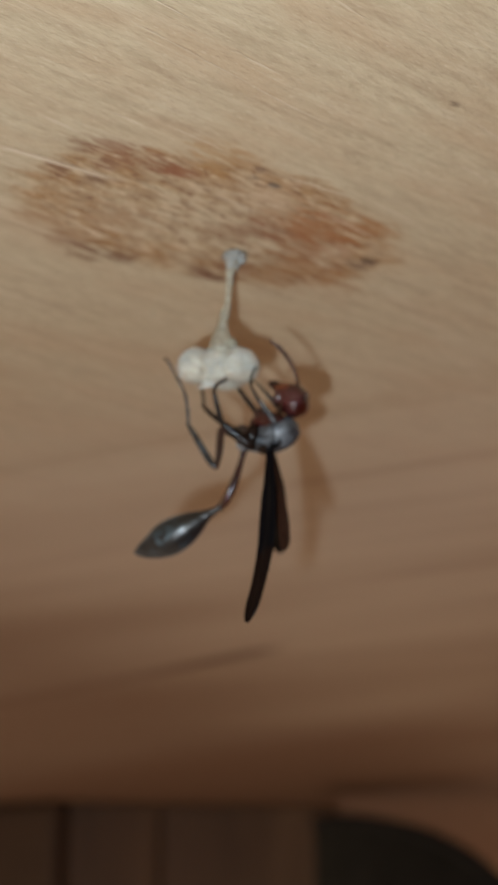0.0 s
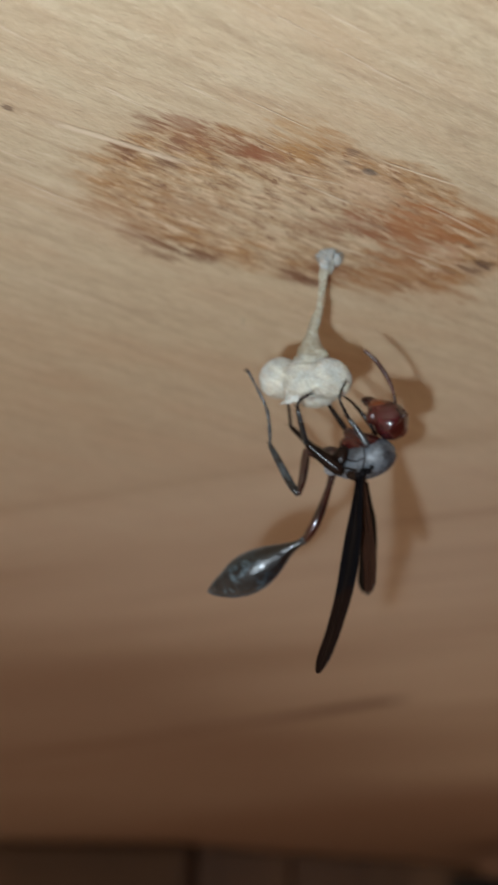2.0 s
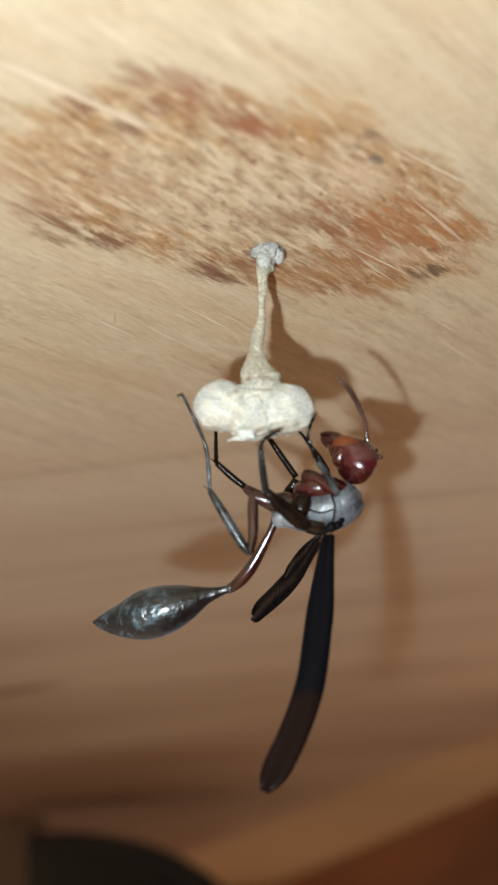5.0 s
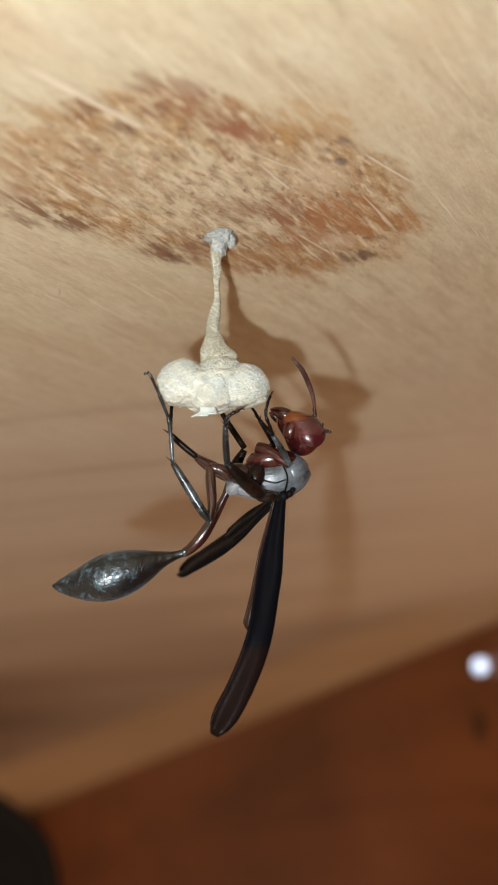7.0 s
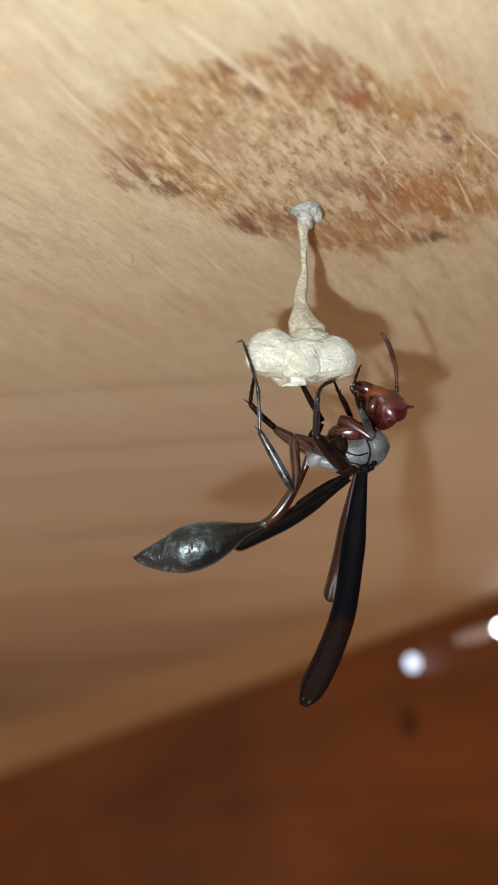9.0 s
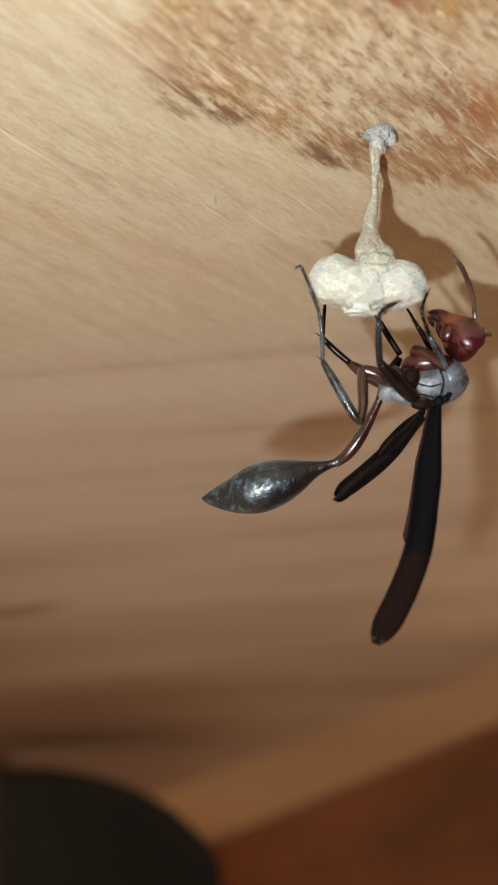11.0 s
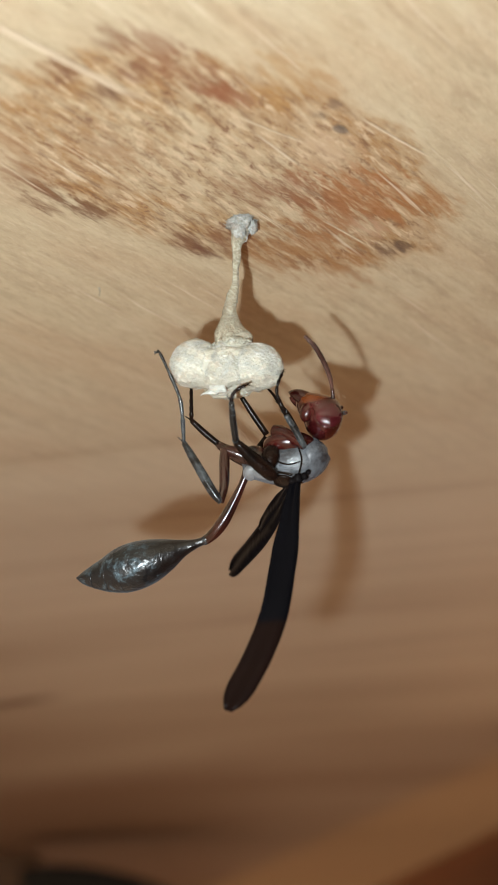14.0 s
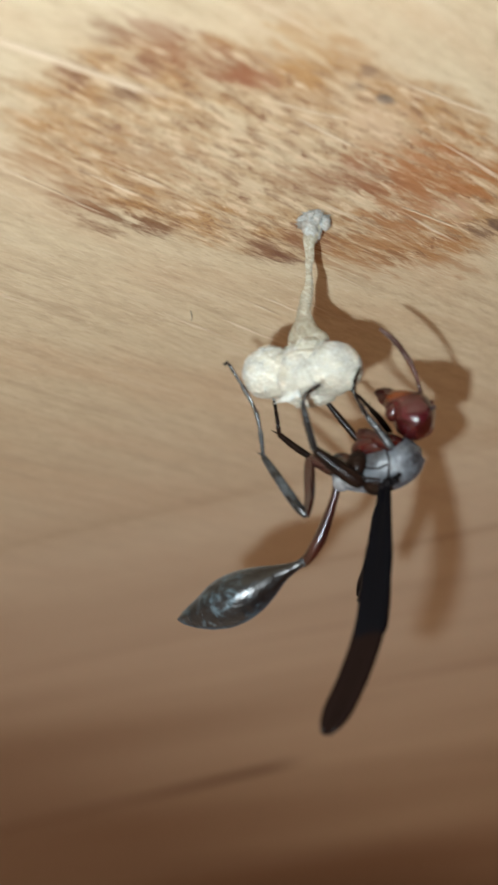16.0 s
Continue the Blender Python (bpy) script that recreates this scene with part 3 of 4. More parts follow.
# ---- nest ----
def build_nest():
    nest = thing("wasp_nest", (0, 0, 0), "small white paper wasp nest hanging by a thin stalk", "nest")
    foot = blob((0.085, 0.0, -0.025), (0.090, 0.085, 0.040), rough=0.35, freq=10, seed=3, detail=36)
    blob((0.065, -0.02, -0.08), (0.048, 0.05, 0.075), rough=0.35, freq=9, seed=5, bm=foot)
    blob((0.15, 0.0, -0.055), (0.035, 0.04, 0.045), rough=0.4, freq=12, seed=8, bm=foot)
    blob((0.115, -0.05, -0.035), (0.025, 0.03, 0.05), rough=0.4, freq=12, seed=9, bm=foot)
    rng = random.Random(12)
    for _ in range(70):
        a, lean, top = rng.uniform(0, 6.28), rng.uniform(0.02, 0.085), rng.uniform(-0.012, -0.003)
        x, y = 0.08 + 0.03 * math.cos(a), 0.03 * math.sin(a)
        tube([(x, y, rng.uniform(-0.16, -0.09), 0.003), (x + 0.35 * lean * math.cos(a), y + 0.35 * lean * math.sin(a), -0.06, 0.004),
              (x + lean * math.cos(a), y + lean * math.sin(a), top, 0.003)], 3, 5, bm=foot)
    part("footing", foot, M_FOOT, nest, "grey pulp footing stuck to the wood")
    stalk = tube([(0.08, 0, -0.05, 0.048), (0.052, 0, -0.16, 0.034), (0.038, 0, -0.28, 0.023), (0.030, 0, -0.38, 0.021), (0.022, 0, -0.47, 0.024), (0.004, 0, -0.54, 0.036),
                  (-0.014, 0, -0.62, 0.042), (-0.022, 0, -0.70, 0.052), (-0.02, 0, -0.77, 0.072), (-0.016, 0, -0.83, 0.097), (-0.012, 0, -0.87, 0.112), (-0.01, 0, -0.92, 0.110)], 8, 24, rough=0.5)
    part("stalk", stalk, M_STALK, nest, "thin twisted tan pulp stalk that widens below")
    part("crown", blob((-0.012, -0.01, -0.925), (0.130, 0.140, 0.095), rough=0.08, freq=9, seed=1, detail=36), M_CROWN, nest)

    rim = bmesh.new()
    for k in range(44):
        a = 2 * math.pi * k / 44 + rng.uniform(-0.05, 0.05)
        r = rng.uniform(0.125, 0.155)
        tube([(-0.012 + r * 0.92 * math.cos(a - 0.16), -0.01 + r * math.sin(a - 0.16), -0.925 + rng.uniform(-0.01, 0.01), 0.005), (-0.012 + r * math.cos(a), -0.01 + r * math.sin(a), -0.905 + rng.uniform(-0.015, 0.012), 0.006),
              (-0.012 + r * 1.03 * math.cos(a + 0.18), -0.01 + r * math.sin(a + 0.18), -0.92 + rng.uniform(-0.012, 0.012), 0.004)], 3, 5, bm=rim)
    part("torn_rim", rim, M_CROWN, nest)
    part("comb", blob((-0.07, 0.0, -1.015), (0.295, 0.172, 0.132), rough=0.07, freq=9, seed=21, detail=40), M_PAPER, nest)

    def dent(c):
        return 1.0 - 0.22 * max(0.0, -c.z - 0.62) / 0.38

    for c, r, s in (((-0.240, 0.0, -0.995), (0.160, 0.165, 0.155), 2), ((-0.072, -0.045, -1.060), (0.132, 0.145, 0.162), 7),
                    ((0.115, -0.015, -1.045), (0.172, 0.17, 0.152), 11), ((-0.05, 0.16, -1.01), (0.18, 0.14, 0.17), 15)):
        part("cell", blob(c, r, rough=0.07, freq=9, seed=s, cut=dent, detail=44), M_PAPER, nest)
    # torn flap at the mouth of the middle cell
    corners = [(-0.195, -0.165, -1.275), (-0.150, -0.185, -1.255), (-0.155, -0.185, -1.165), (-0.115, -0.19, -1.185), (-0.075, -0.19, -1.165), (-0.045, -0.18, -1.275), (-0.080, -0.175, -1.262), (-0.110, -0.17, -1.285)]
    flap = bmesh.new()
    sheets = [[flap.verts.new((x - 0.012, y + 0.085 + d, z + 0.055)) for x, y, z in corners] for d in (0.0, 0.012)]
    for sheet in sheets:
        flap.faces.new(sheet)
    for k in range(len(corners)):
        n = (k + 1) % len(corners)
        flap.faces.new((sheets[0][k], sheets[0][n], sheets[1][n], sheets[1][k]))
    tube([(-0.217, -0.075, -1.227, 0.003), (-0.162, -0.095, -1.213, 0.005), (-0.112, -0.095, -1.215, 0.006), (-0.062, -0.09, -1.221, 0.004)], 4, 6, bm=flap)
    part("flap", flap, M_FLAP, nest, "torn white paper flap")
    # loose fibres
    rng = random.Random(4)
    bm = bmesh.new()
    for _ in range(1700):
        c, r = rng.choice((((-0.240, 0, -0.995), (0.160, 0.165, 0.155)), ((-0.072, -0.045, -1.060), (0.132, 0.145, 0.162)), ((0.115, -0.015, -1.045), (0.172, 0.17, 0.152))))
        a, b = rng.uniform(0, 6.28), rng.uniform(-0.55, 1.0)
        da, db = rng.uniform(-0.75, 0.75), rng.uniform(-0.4, 0.4)
        pts = []
        for k in range(4):
            aa, bb = a + da * k / 3, b + db * k / 3
            s = rng.uniform(0.985, 1.03)
            pts.append((c[0] + r[0] * s * math.cos(aa) * math.cos(bb), c[1] + r[1] * s * math.sin(aa) * math.cos(bb), c[2] + r[2] * s * math.sin(bb), 0.0020))
        tube(pts, 2, 4, bm=bm)
    tagged(part("fuzz", bm, M_FLAP, nest), kind="stuff")


# ---- wasp ----
def limb(wasp, name, segments):
    """A leg: segments of (part name, points, material); the first carries the others."""
    first = None
    for pname, pts, material in segments:
        if pname == "tarsus":
            path, beads = spline(pts, 8), []
            for i, q in enumerate(path):
                k = (i / (len(path) - 1) * 5) % 1.0
                beads.append((*q[:3], q[3] * (0.72 + 0.42 * k)))
            bm = tube(beads, 1, 8)
            tip, back = np.array(pts[-1][:3]), np.array(pts[-2][:3])
            d = (tip - back) / np.linalg.norm(tip - back)
            for sy in (-1, 1):
                tube([(*tip, 0.005), (*(tip + d * 0.02 + [0, 0.012 * sy, 0]), 0.0035), (*(tip + d * 0.03 + [0.008, 0.02 * sy, -0.008]), 0.0015)], 3, 6, bm=bm)
        else:
            bm = tube(pts, 5, 12)
        if pname == "tibia":
            tip, back = np.array(pts[-1][:3]), np.array(pts[-2][:3])
            d = (tip - back) / np.linalg.norm(tip - back)
            for sx in (-1, 1):
                tube([(*tip, 0.006), (*(tip + d * 0.018 + [0.014 * sx, -0.006, 0.006]), 0.0035), (*(tip + d * 0.030 + [0.024 * sx, -0.010, 0.009]), 0.001)], 3, 6, bm=bm)
        ob = part(pname if first else name, bm, material, first or wasp)
        first = first or ob
    return first


def wing(wasp, name, spine, width, normal, material=None, veins=True):
    """A folded wing along a spine of points, blunt at the tip, with a stiff front edge and raised veins."""
    path = [Vector(p) for p in spline(spine, 30 // (len(spine) - 1))]
    n, m = len(path) - 1, 8
    bm = bmesh.new()
    rows, lifts = [], []
    for i, p in enumerate(path):
        t = i / n
        ahead = (path[min(i + 1, n)] - path[max(i - 1, 0)]).normalized()
        across = Vector(normal).cross(ahead).normalized()
        nrm = ahead.cross(across).normalized()
        end = max(0.0, (t - 0.88) / 0.12)
        w = width * min(1.0, 0.45 + 1.9 * t) * (1.0 + 0.16 * math.sin(0.5 * math.pi * t)) * max(0.30, math.sqrt(max(0.0, 1.0 - end ** 2.0)))
        rows.append([p + across * (0.5 - k / m) * w + nrm * (0.07 * width * math.sin(2 * math.pi * k / m) + 0.04 * width * math.sin(9 * t + 0.4 * k)) for k in range(m + 1)])
        lifts.append(nrm)
    sheets = []
    for off in (0.0, 0.006):
        sheets.append([[bm.verts.new(p + nrm * off) for p in row] for row, nrm in zip(rows, lifts)])
        for a, b in zip(sheets[-1], sheets[-1][1:]):
            for k in range(m):
                bm.faces.new((a[k], a[k + 1], b[k + 1], b[k]))
    rims = [[r[0] for r in sh] + sh[-1][1:] + [r[-1] for r in reversed(sh[:-1])] for sh in sheets]
    for a, b, c, d in zip(rims[0], rims[0][1:], rims[1][1:], rims[1]):
        bm.faces.new((a, b, c, d))
    ob = part(name, bm, material or M_WING, wasp)
    if veins:
        for s, upto, rad in ((0, n - 4, 0.005), (3, n - 10, 0.0035), (5, n - 14, 0.003)):
            part("vein", tube([(*(rows[i][s] + lifts[i] * 0.003), rad * (1 - 0.6 * i / n)) for i in range(0, upto + 1, 3)], 3, 6), M_VEIN, ob)
    return ob


def build_wasp():
    wasp = thing("wasp", (0, 0, 0), "dark slender paper wasp with a red head clinging to its nest", "wasp")
    # thorax, from the waist to the neck
    part("thorax", tube([(0.01, 0.348, -1.560, 0.045), (0.07, 0.335, -1.558, 0.078), (0.16, 0.315, -1.556, 0.118), (0.27, 0.30, -1.552, 0.143),
                         (0.36, 0.29, -1.542, 0.143), (0.43, 0.285, -1.522, 0.126), (0.50, 0.275, -1.480, 0.085)], 7, 32), M_THORAX, wasp, "silver-grey downy thorax")
    part("pronotum", blob((0.425, 0.285, -1.530), (0.100, 0.138, 0.118), (0, 36, 0), rough=0.08, freq=4, seed=3, detail=36), M_THORAX, wasp)
    part("scutellum", blob((0.25, 0.30, -1.672), (0.080, 0.095, 0.028), (0, 10, 0)), M_LEG, wasp)
    part("rear_plate", blob((0.055, 0.325, -1.592), (0.056, 0.085, 0.044), (0, -18, 0), detail=32), M_PALE_DOWN, wasp, "white downy rear plate")
    part("side_plate", blob((0.120, 0.235, -1.640), (0.060, 0.034, 0.030), (0, 14, 12), rough=0.10, freq=6, seed=9, detail=28), M_PALE_DOWN, wasp)
    part("side_seam", tube([(0.345, 0.150, -1.675, 0.006), (0.365, 0.132, -1.60, 0.005), (0.352, 0.135, -1.53, 0.005), (0.33, 0.158, -1.46, 0.004)], 5, 6), M_LEG, wasp)
    part("side_seam", tube([(0.30, 0.150, -1.690, 0.006), (0.21, 0.175, -1.655, 0.006), (0.135, 0.215, -1.640, 0.005), (0.08, 0.245, -1.650, 0.004)], 5, 6), M_LEG, wasp)
    part("side_seam", tube([(0.13, 0.213, -1.49, 0.004), (0.20, 0.174, -1.575, 0.005), (0.28, 0.150, -1.620, 0.005), (0.355, 0.148, -1.605, 0.004)], 5, 6), M_LEG, wasp)
    for x, z, r in ((0.335, -1.70, 0.030), (0.375, -1.69, 0.022), (0.30, -1.715, 0.020), (0.40, -1.665, 0.016)):
        part("wing_base", blob((x, 0.185, z), (r, r, r), rough=0.35, freq=9, seed=x * 40, detail=16), M_VEIN, wasp)
    part("chest", blob((0.300, 0.245, -1.460), (0.165, 0.126, 0.084), (0, 4, 0), detail=32), M_RED, wasp, "dark red underside of the chest")
    part("hip", blob((0.085, 0.205, -1.535), (0.085, 0.060, 0.068), (0, 24, 0), rough=0.05, freq=5, seed=4), M_PETIOLE, wasp)
    part("hip", blob((0.175, 0.175, -1.560), (0.060, 0.050, 0.085), (0, 20, 0), rough=0.05, freq=5, seed=8), M_LEG, wasp)
    part("hip", blob((0.12, 0.38, -1.475), (0.075, 0.050, 0.045), (0, -20, 0)), M_LEG, wasp)
    # head: one closed outline, swept across with rounded sides
    outline = spline([(-0.155, 0.115, 0), (-0.105, 0.148, 0), (-0.01, 0.130, 0), (0.080, 0.085, 0), (0.110, 0.015, 0), (0.090, -0.070, 0), (0.030, -0.130, 0),
                      (-0.035, -0.138, 0), (-0.095, -0.095, 0), (-0.120, -0.010, 0), (-0.150, 0.065, 0), (-0.155, 0.115, 0)], 4)[:-1]
    bm, rings = bmesh.new(), []
    for k in range(15):
        ang = math.pi * (k + 0.5) / 15
        w = math.sin(ang) ** 0.75
        rings.append([bm.verts.new((0.520 + p[0] * w * 1.08, 0.22 - 0.170 * math.cos(ang), -1.295 + p[1] * w)) for p in outline])
    for a, b in zip(rings, rings[1:]):
        for k in range(len(outline)):
            bm.faces.new((a[k], a[(k + 1) % len(outline)], b[(k + 1) % len(outline)], b[k]))
    bm.faces.new(rings[0]), bm.faces.new(rings[-1])
    head = part("head", bm, M_HEAD, wasp, "shiny dark red head")
    part("mandible", tube([(0.435, 0.150, -1.212, 0.050), (0.385, 0.145, -1.180, 0.044), (0.343, 0.155, -1.155, 0.028), (0.315, 0.17, -1.137, 0.006)], 4, 12), M_RED, head)
    part("mandible", tube([(0.435, 0.275, -1.202, 0.050), (0.385, 0.275, -1.170, 0.042), (0.343, 0.262, -1.150, 0.024), (0.319, 0.25, -1.137, 0.006)], 4, 12), M_RED, head)
    part("eye", blob((0.545, 0.085, -1.340), (0.080, 0.038, 0.084), (0, -25, 8), detail=32), M_EYE, head, "dark red oval eye")
    part("eye", blob((0.540, 0.335, -1.318), (0.076, 0.046, 0.076), (0, -25, -8), detail=32), M_EYE, head, "dark red oval eye")
    ring = [(0.545 + 0.085 * math.cos(a) * 0.90 + 0.030 * math.sin(a), 0.080 + 0.014 * abs(math.cos(a)), -1.340 + 0.084 * math.sin(a) * 0.92 - 0.030 * math.cos(a), 0.0045) for a in np.linspace(0, 2 * math.pi, 17)]
    part("eye_rim", tube(ring, 2, 6), M_PETIOLE, head)
    part("cheek", blob((0.430, 0.125, -1.280), (0.050, 0.052, 0.085), (0, 28, 0), detail=24), M_RED, head)
    for x, y, z in ((0.630, 0.17, -1.262), (0.635, 0.20, -1.282), (0.630, 0.235, -1.262)):
        part("simple_eye", blob((x, y, z), (0.014, 0.014, 0.014), detail=12), M_EYE, head)
    ant = part("antenna", tube([(0.580, 0.13, -1.25, 0.016), (0.582, 0.11, -1.205, 0.013), (0.578, 0.09, -1.165, 0.012)], 4, 8), M_PETIOLE, head)

    def feeler(pts):
        path = spline(pts, 10)
        return tube([(*q[:3], q[3] * (0.88 + 0.18 * ((i / (len(path) - 1) * 11) % 1.0))) for i, q in enumerate(path)], 1, 10)

    part("flagellum", feeler([(0.580, 0.09, -1.165, 0.011), (0.567, 0.04, -1.10, 0.015), (0.535, -0.02, -1.03, 0.017), (0.49, -0.09, -0.965, 0.016), (0.43, -0.15, -0.915, 0.011)]), M_FEELER, ant)
    ant = part("antenna", tube([(0.595, 0.25, -1.265, 0.016), (0.622, 0.21, -1.285, 0.014), (0.630, 0.17, -1.302, 0.012)], 4, 8), M_PETIOLE, head)
    part("flagellum", feeler([(0.630, 0.17, -1.302, 0.010), (0.640, 0.135, -1.315, 0.013), (0.648, 0.09, -1.330, 0.013), (0.652, 0.05, -1.345, 0.010)]), M_FEELER, ant)
    # waist and abdomen
    waist = part("petiole", tube([(0.03, 0.35, -1.565, 0.030), (-0.008, 0.375, -1.64, 0.024), (-0.080, 0.42, -1.755, 0.032), (-0.145, 0.455, -1.845, 0.038),
                                  (-0.205, 0.485, -1.905, 0.036), (-0.255, 0.51, -1.938, 0.030), (-0.28, 0.52, -1.948, 0.026)], 6, 14), M_PETIOLE, wasp, "thin glossy red-brown waist")
    seg = [(-0.265, 0.515, -1.942, 0.024), (-0.33, 0.525, -1.958, 0.029), (-0.42, 0.54, -1.975, 0.056), (-0.52, 0.56, -2.000, 0.102), (-0.62, 0.58, -2.025, 0.136),
           (-0.72, 0.60, -2.046, 0.150), (-0.81, 0.615, -2.064, 0.143), (-0.90, 0.635, -2.076, 0.114), (-0.99, 0.65, -2.080, 0.076), (-1.06, 0.665, -2.078, 0.040), (-1.105, 0.672, -2.072, 0.006)]
    gaster = part("gaster", tube(seg, 6, 28), M_GASTER, waist, "blue-grey pointed abdomen")
    for i, k in ((6, 1.006), (7, 1.008), (8, 1.012)):
        a, b = np.array(seg[i]), np.array(seg[i + 1])
        rows = [tuple(a + (b - a) * s) for s in (0.0, 0.12, 0.3)]
        part("segment_edge", tube([(*r[:3], r[3] * f) for r, f in zip(rows, (k, k, 0.985))], 3, 28), M_GASTER, gaster)
    a, b = np.array(seg[4]), np.array(seg[5])
    part("segment_edge", tube([(*(a + (b - a) * q)[:3], (a + (b - a) * q)[3] * f) for q, f in ((0.30, 0.996), (0.33, 1.004), (0.36, 0.996))], 2, 28), M_LEG_GREY, gaster, "thin pale segment edge")
    part("waist_knot", blob((-0.268, 0.515, -1.943), (0.028, 0.032, 0.030), (0, 40, 0), rough=0.25, freq=8, seed=6), M_LEG_GREY, waist, "frosty knot of the waist")
    # legs of the near side
    limb(wasp, "front_leg", [
        ("", [(0.205, 0.19, -1.375, 0.036), (0.255, 0.17, -1.405, 0.045), (0.325, 0.14, -1.465, 0.038), (0.385, 0.115, -1.525, 0.022)], M_RED),
        ("tibia", [(0.385, 0.115, -1.525, 0.020), (0.340, 0.06, -1.44, 0.021), (0.285, 0.0, -1.36, 0.016)], M_LEG_GREY),
        ("tarsus", [(0.285, 0.0, -1.36, 0.013), (0.255, -0.05, -1.29, 0.012), (0.24, -0.08, -1.24, 0.011), (0.255, -0.10, -1.18, 0.010), (0.28, -0.10, -1.13, 0.009)], M_LEG)])
    limb(wasp, "middle_leg", [
        ("", [(0.20, 0.165, -1.685, 0.030), (0.165, 0.135, -1.670, 0.046), (0.08, 0.07, -1.605, 0.044), (-0.02, -0.02, -1.52, 0.024)], M_LEG),
        ("tibia", [(-0.02, -0.02, -1.52, 0.021), (-0.028, -0.11, -1.42, 0.021), (-0.03, -0.19, -1.33, 0.016)], M_LEG_GREY),
        ("tarsus", [(-0.03, -0.19, -1.33, 0.013), (-0.02, -0.21, -1.295, 0.012), (0.01, -0.215, -1.265, 0.012), (0.06, -0.22, -1.245, 0.012)], M_LEG)])
    limb(wasp, "hind_leg", [
        ("", [(0.06, 0.24, -1.545, 0.040), (-0.02, 0.22, -1.505, 0.044), (-0.10, 0.20, -1.475, 0.028)], M_PETIOLE),
        ("femur", [(-0.10, 0.20, -1.475, 0.026), (-0.105, 0.195, -1.56, 0.033), (-0.112, 0.18, -1.71, 0.030), (-0.135, 0.17, -1.825, 0.020)], M_PETIOLE),
        ("tibia", [(-0.135, 0.17, -1.828, 0.018), (-0.185, 0.15, -1.755, 0.029), (-0.285, 0.11, -1.565, 0.026), (-0.34, 0.09, -1.46, 0.017)], M_LEG_GREY),
        ("tarsus", [(-0.34, 0.09, -1.46, 0.014), (-0.34, 0.05, -1.31, 0.014), (-0.35, 0.0, -1.20, 0.013), (-0.40, -0.08, -1.07, 0.011), (-0.45, -0.15, -0.96, 0.009), (-0.465, -0.14, -0.955, 0.006)], M_LEG_GREY)])
    # legs of the far side
    limb(wasp, "front_leg", [
        ("", [(0.25, 0.36, -1.42, 0.042), (0.31, 0.40, -1.36, 0.038), (0.35, 0.40, -1.30, 0.022)], M_RED),
        ("tibia", [(0.35, 0.40, -1.30, 0.018), (0.30, 0.34, -1.22, 0.019), (0.26, 0.30, -1.17, 0.014)], M_LEG),
        ("tarsus", [(0.26, 0.30, -1.17, 0.011), (0.22, 0.24, -1.12, 0.010), (0.18, 0.16, -1.10, 0.008)], M_LEG)])
    limb(wasp, "middle_leg", [
        ("", [(0.14, 0.42, -1.50, 0.042), (0.10, 0.48, -1.42, 0.040), (0.16, 0.44, -1.32, 0.022)], M_LEG),
        ("tibia", [(0.16, 0.42, -1.31, 0.020), (0.08, 0.36, -1.19, 0.020), (0.01, 0.30, -1.08, 0.014)], M_LEG),
        ("tarsus", [(0.01, 0.30, -1.08, 0.011), (-0.01, 0.26, -1.03, 0.009), (0.0, 0.22, -1.0, 0.008)], M_LEG)])
    limb(wasp, "hind_leg", [
        ("", [(0.05, 0.40, -1.50, 0.046), (-0.06, 0.43, -1.42, 0.042), (-0.15, 0.45, -1.345, 0.024)], M_PETIOLE),
        ("tibia", [(-0.15, 0.45, -1.34, 0.020), (-0.23, 0.43, -1.27, 0.021), (-0.31, 0.40, -1.19, 0.017)], M_LEG),
        ("tarsus", [(-0.31, 0.40, -1.19, 0.014), (-0.302, 0.33, -1.10, 0.013), (-0.29, 0.22, -1.0, 0.011)], M_LEG)])
    # wings
    near = wing(wasp, "wing", [(0.315, 0.19, -1.72), (0.252, 0.215, -2.02), (0.190, 0.235, -2.31), (0.120, 0.255, -2.59), (-0.010, 0.28, -2.87), (-0.172, 0.30, -3.125)], 0.140, (0.1, -1, 0.05))
    wing(near, "hind_wing", [(0.295, 0.24, -1.72), (0.222, 0.35, -2.05), (0.165, 0.44, -2.30), (0.110, 0.49, -2.48)], 0.100, (0.1, -1, 0.05), M_HINDWING, False)
    far = wing(wasp, "wing", [(0.29, 0.36, -1.69), (0.075, 1.03, -1.735), (-0.21, 1.74, -1.80)], 0.125, (-0.5, -0.24, -0.85))
    wing(far, "hind_wing", [(0.26, 0.37, -1.69), (0.15, 0.68, -1.72), (0.05, 0.98, -1.74)], 0.068, (-0.5, -0.24, -0.85), M_WING, False)
    return {"wasp": wasp, "waist": waist, "near_wing": near, "far_wing": far}


def build_torch():
    # the phone's light beside the camera, out of view
    torch = thing("phone_torch", (0, 0, 0), "small white phone torch beside the camera that lights the nest", "torch")
    bm = bmesh.new()
    bmesh.ops.create_cone(bm, cap_ends=True, segments=24, radius1=0.42, radius2=0.42, depth=0.3)
    bmesh.ops.translate(bm, vec=(0, 0, 0.17), verts=bm.verts)
    part("body", bm, M_CASE, torch)
    bm = bmesh.new()
    bmesh.ops.create_circle(bm, cap_ends=True, segments=24, radius=0.115)
    part("lens", bm, M_TORCH, torch, "glowing white lens")
    return torch


build_room()
build_partition()
build_cloth()
build_lamp(8.07, 22.4, -0.84, 0.17, M_LAMP, "small round cool white lamp on the wall")
build_lamp(8.47, 18.0, -0.71, 0.14, M_LAMP_HOT, "small round bright white lamp on the wall", True)
build_splinter()
build_nest()
WASP = build_wasp()
TORCH = build_torch()


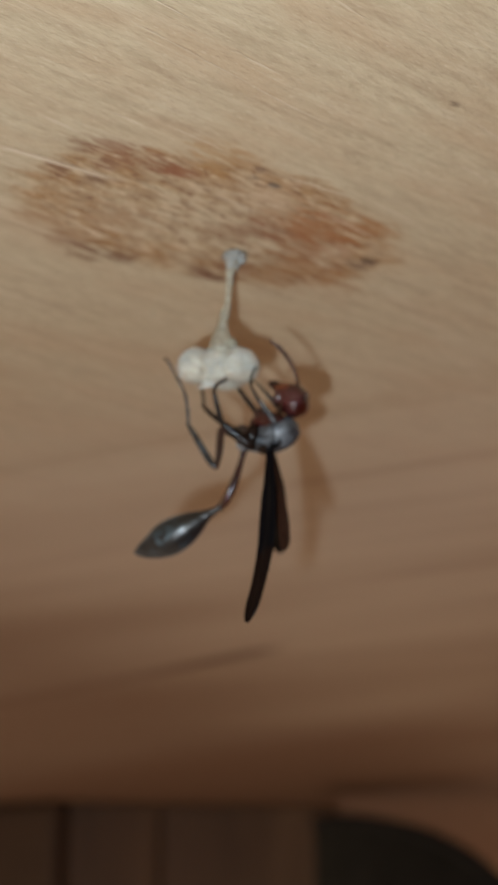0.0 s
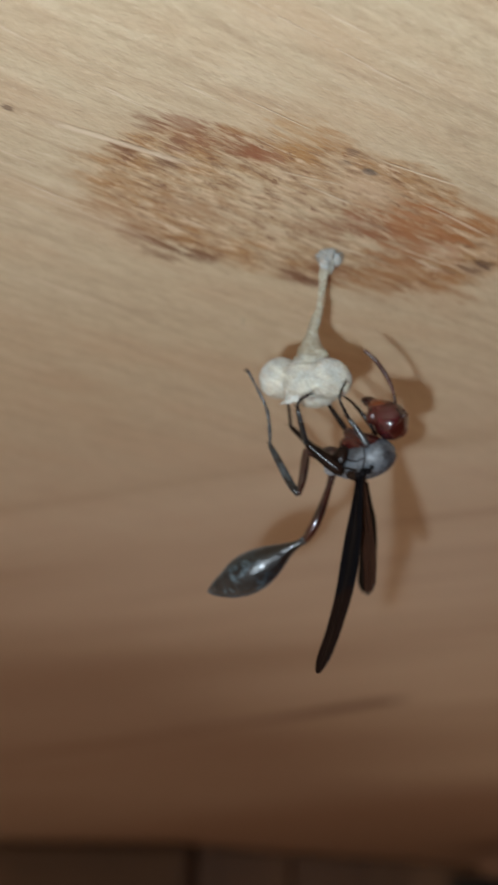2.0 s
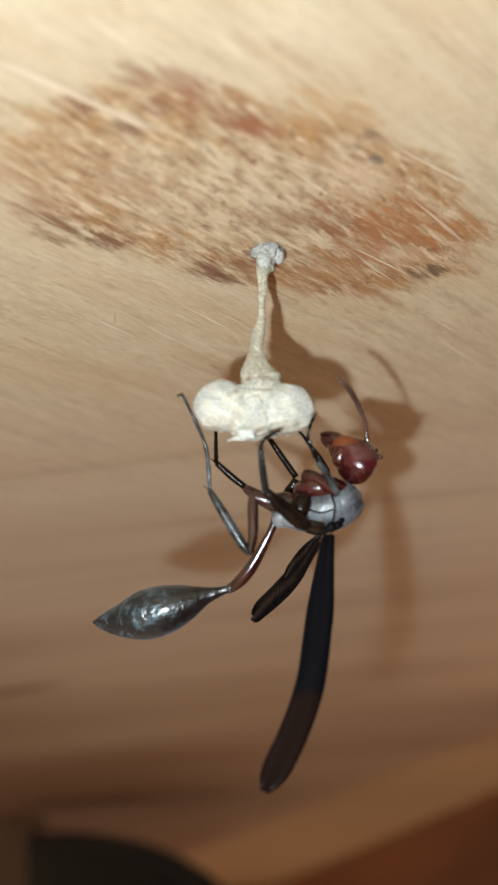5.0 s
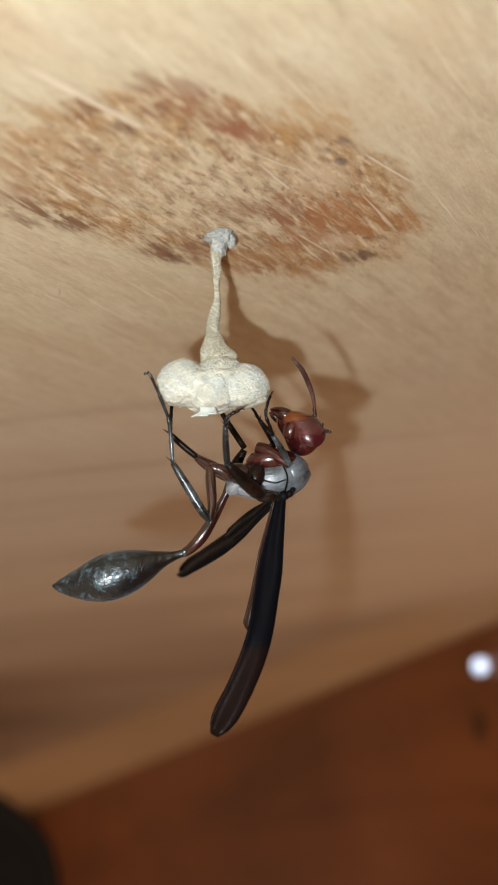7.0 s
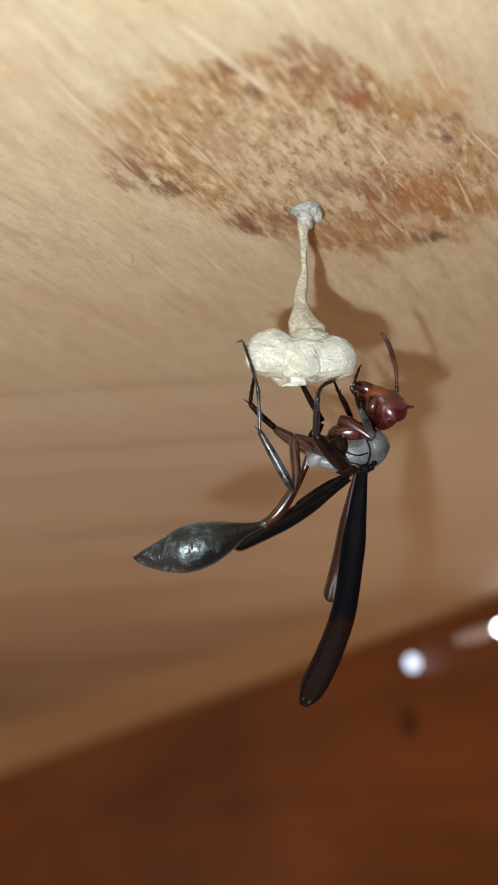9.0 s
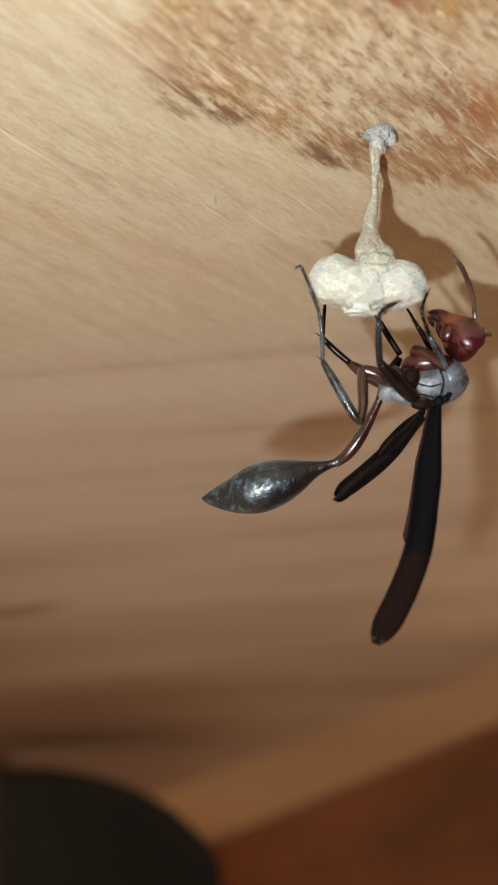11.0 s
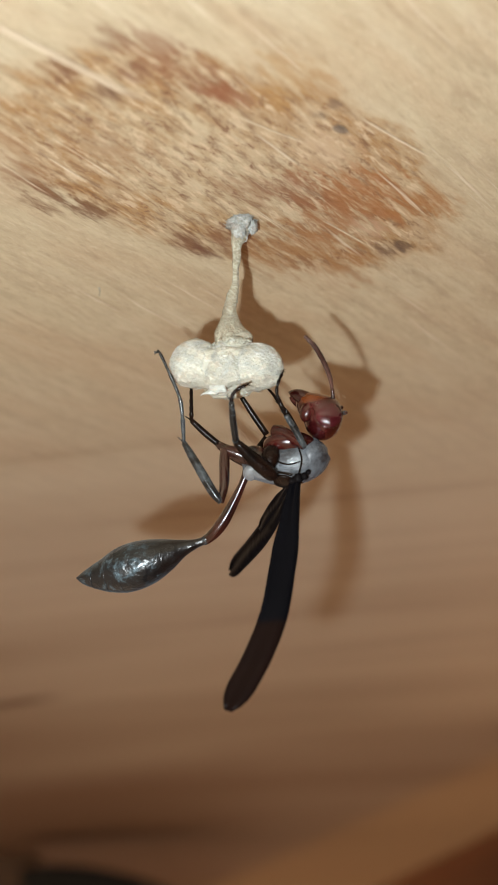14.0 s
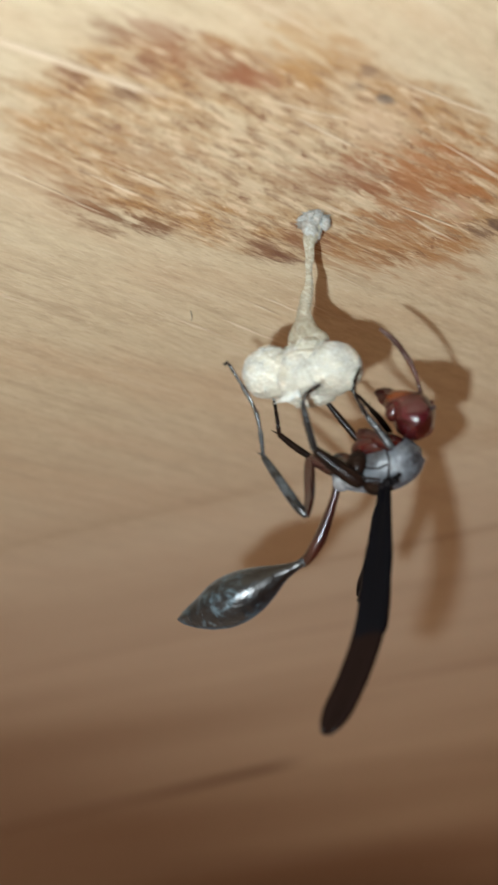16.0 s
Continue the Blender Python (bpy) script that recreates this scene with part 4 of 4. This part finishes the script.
def turned(pivot, rx=0, ry=0, rz=0, shift=(0, 0, 0), roll=0, axis=(0, 0, 1)):
    """A part's pose, rolled about its own axis, turned by degrees about a joint and shifted, all in centimetres."""
    p, d = Vector(pivot) * CM, Vector(shift) * CM
    return Matrix.Translation(p + d) @ pose(0, 0, 0, rx, ry, rz) @ Matrix.Rotation(radians(roll), 4, Vector(axis)) @ Matrix.Translation(-p)


def motions():
    walk(TORCH, [(t, m @ TORCH_AT) for t, m in PATH])
    # the wasp lifts its abdomen and folds its wings between two and three seconds
    hip = (0.03, 0.35, -1.565)
    walk(WASP["waist"], [(t, turned(hip, rx=b, ry=a, shift=(d, 0, -3 * d))) for t, a, b, d in (
        (0, -8.5, -9, 0.02), (1, -9.5, -8, 0.02), (1.5, -11, -12, 0.02), (2, -10, -12, 0.02), (2.5, -2.5, -6, 0.01), (3, -0.5, -2, 0), (4.2, 0.3, 3, 0),
        (6.3, 2.0, -3, 0), (7, 1.5, -4, 0), (8, -1.2, 3, 0), (9.7, -1.9, 3, 0), (11.8, -1.9, 1, 0), (14.5, -1.6, 2, 0), (15.5, -2.2, -3, 0), (16, -3.8, 0, 0))])
    walk(WASP["near_wing"], [(t, turned((0.315, 0.19, -1.72), rx=b, ry=a, roll=r, axis=(-0.485, 0.11, -1.36))) for t, a, b, r in (
        (0, -15, -15.5, 26), (1, -16, -15, 26), (1.5, -15, -12, 26), (2, -13.5, -15, 26), (2.5, -7.5, -9.5, 16), (3, -6, -11, 4), (3.5, -5.5, -12.5, 0), (4.2, -4.4, -14.5, 0),
        (6.3, 2.6, 0, 0), (7, 2.4, -2, 0), (8.5, 0.6, 0, 0), (9.7, 0.8, -2, 0), (11.8, -1.9, -13, 0), (14.5, -1.2, -15, 0), (15.5, -4.0, -17.5, 0), (16, -4.5, -17.5, 0))])
    walk(WASP["far_wing"], [(t, turned((0.28, 0.36, -1.70), rx=a, rz=b, roll=r, axis=(-0.34, 0.935, -0.075))) for t, a, b, r in (
        (0, -13, -7, -25), (1, -14, -6, -25), (1.5, -14, -5, -25), (2, -12.8, -3.6, -15), (2.5, -4.7, -3.1, 30), (3, -2.1, -2.3, 48), (4.2, -0.5, -2.2, 46),
        (6.3, -1.8, 0.7, 68), (9, -1.7, -0.3, 70), (12, 0, -1.4, 46), (16, 0, -1.4, 46))])


motions()
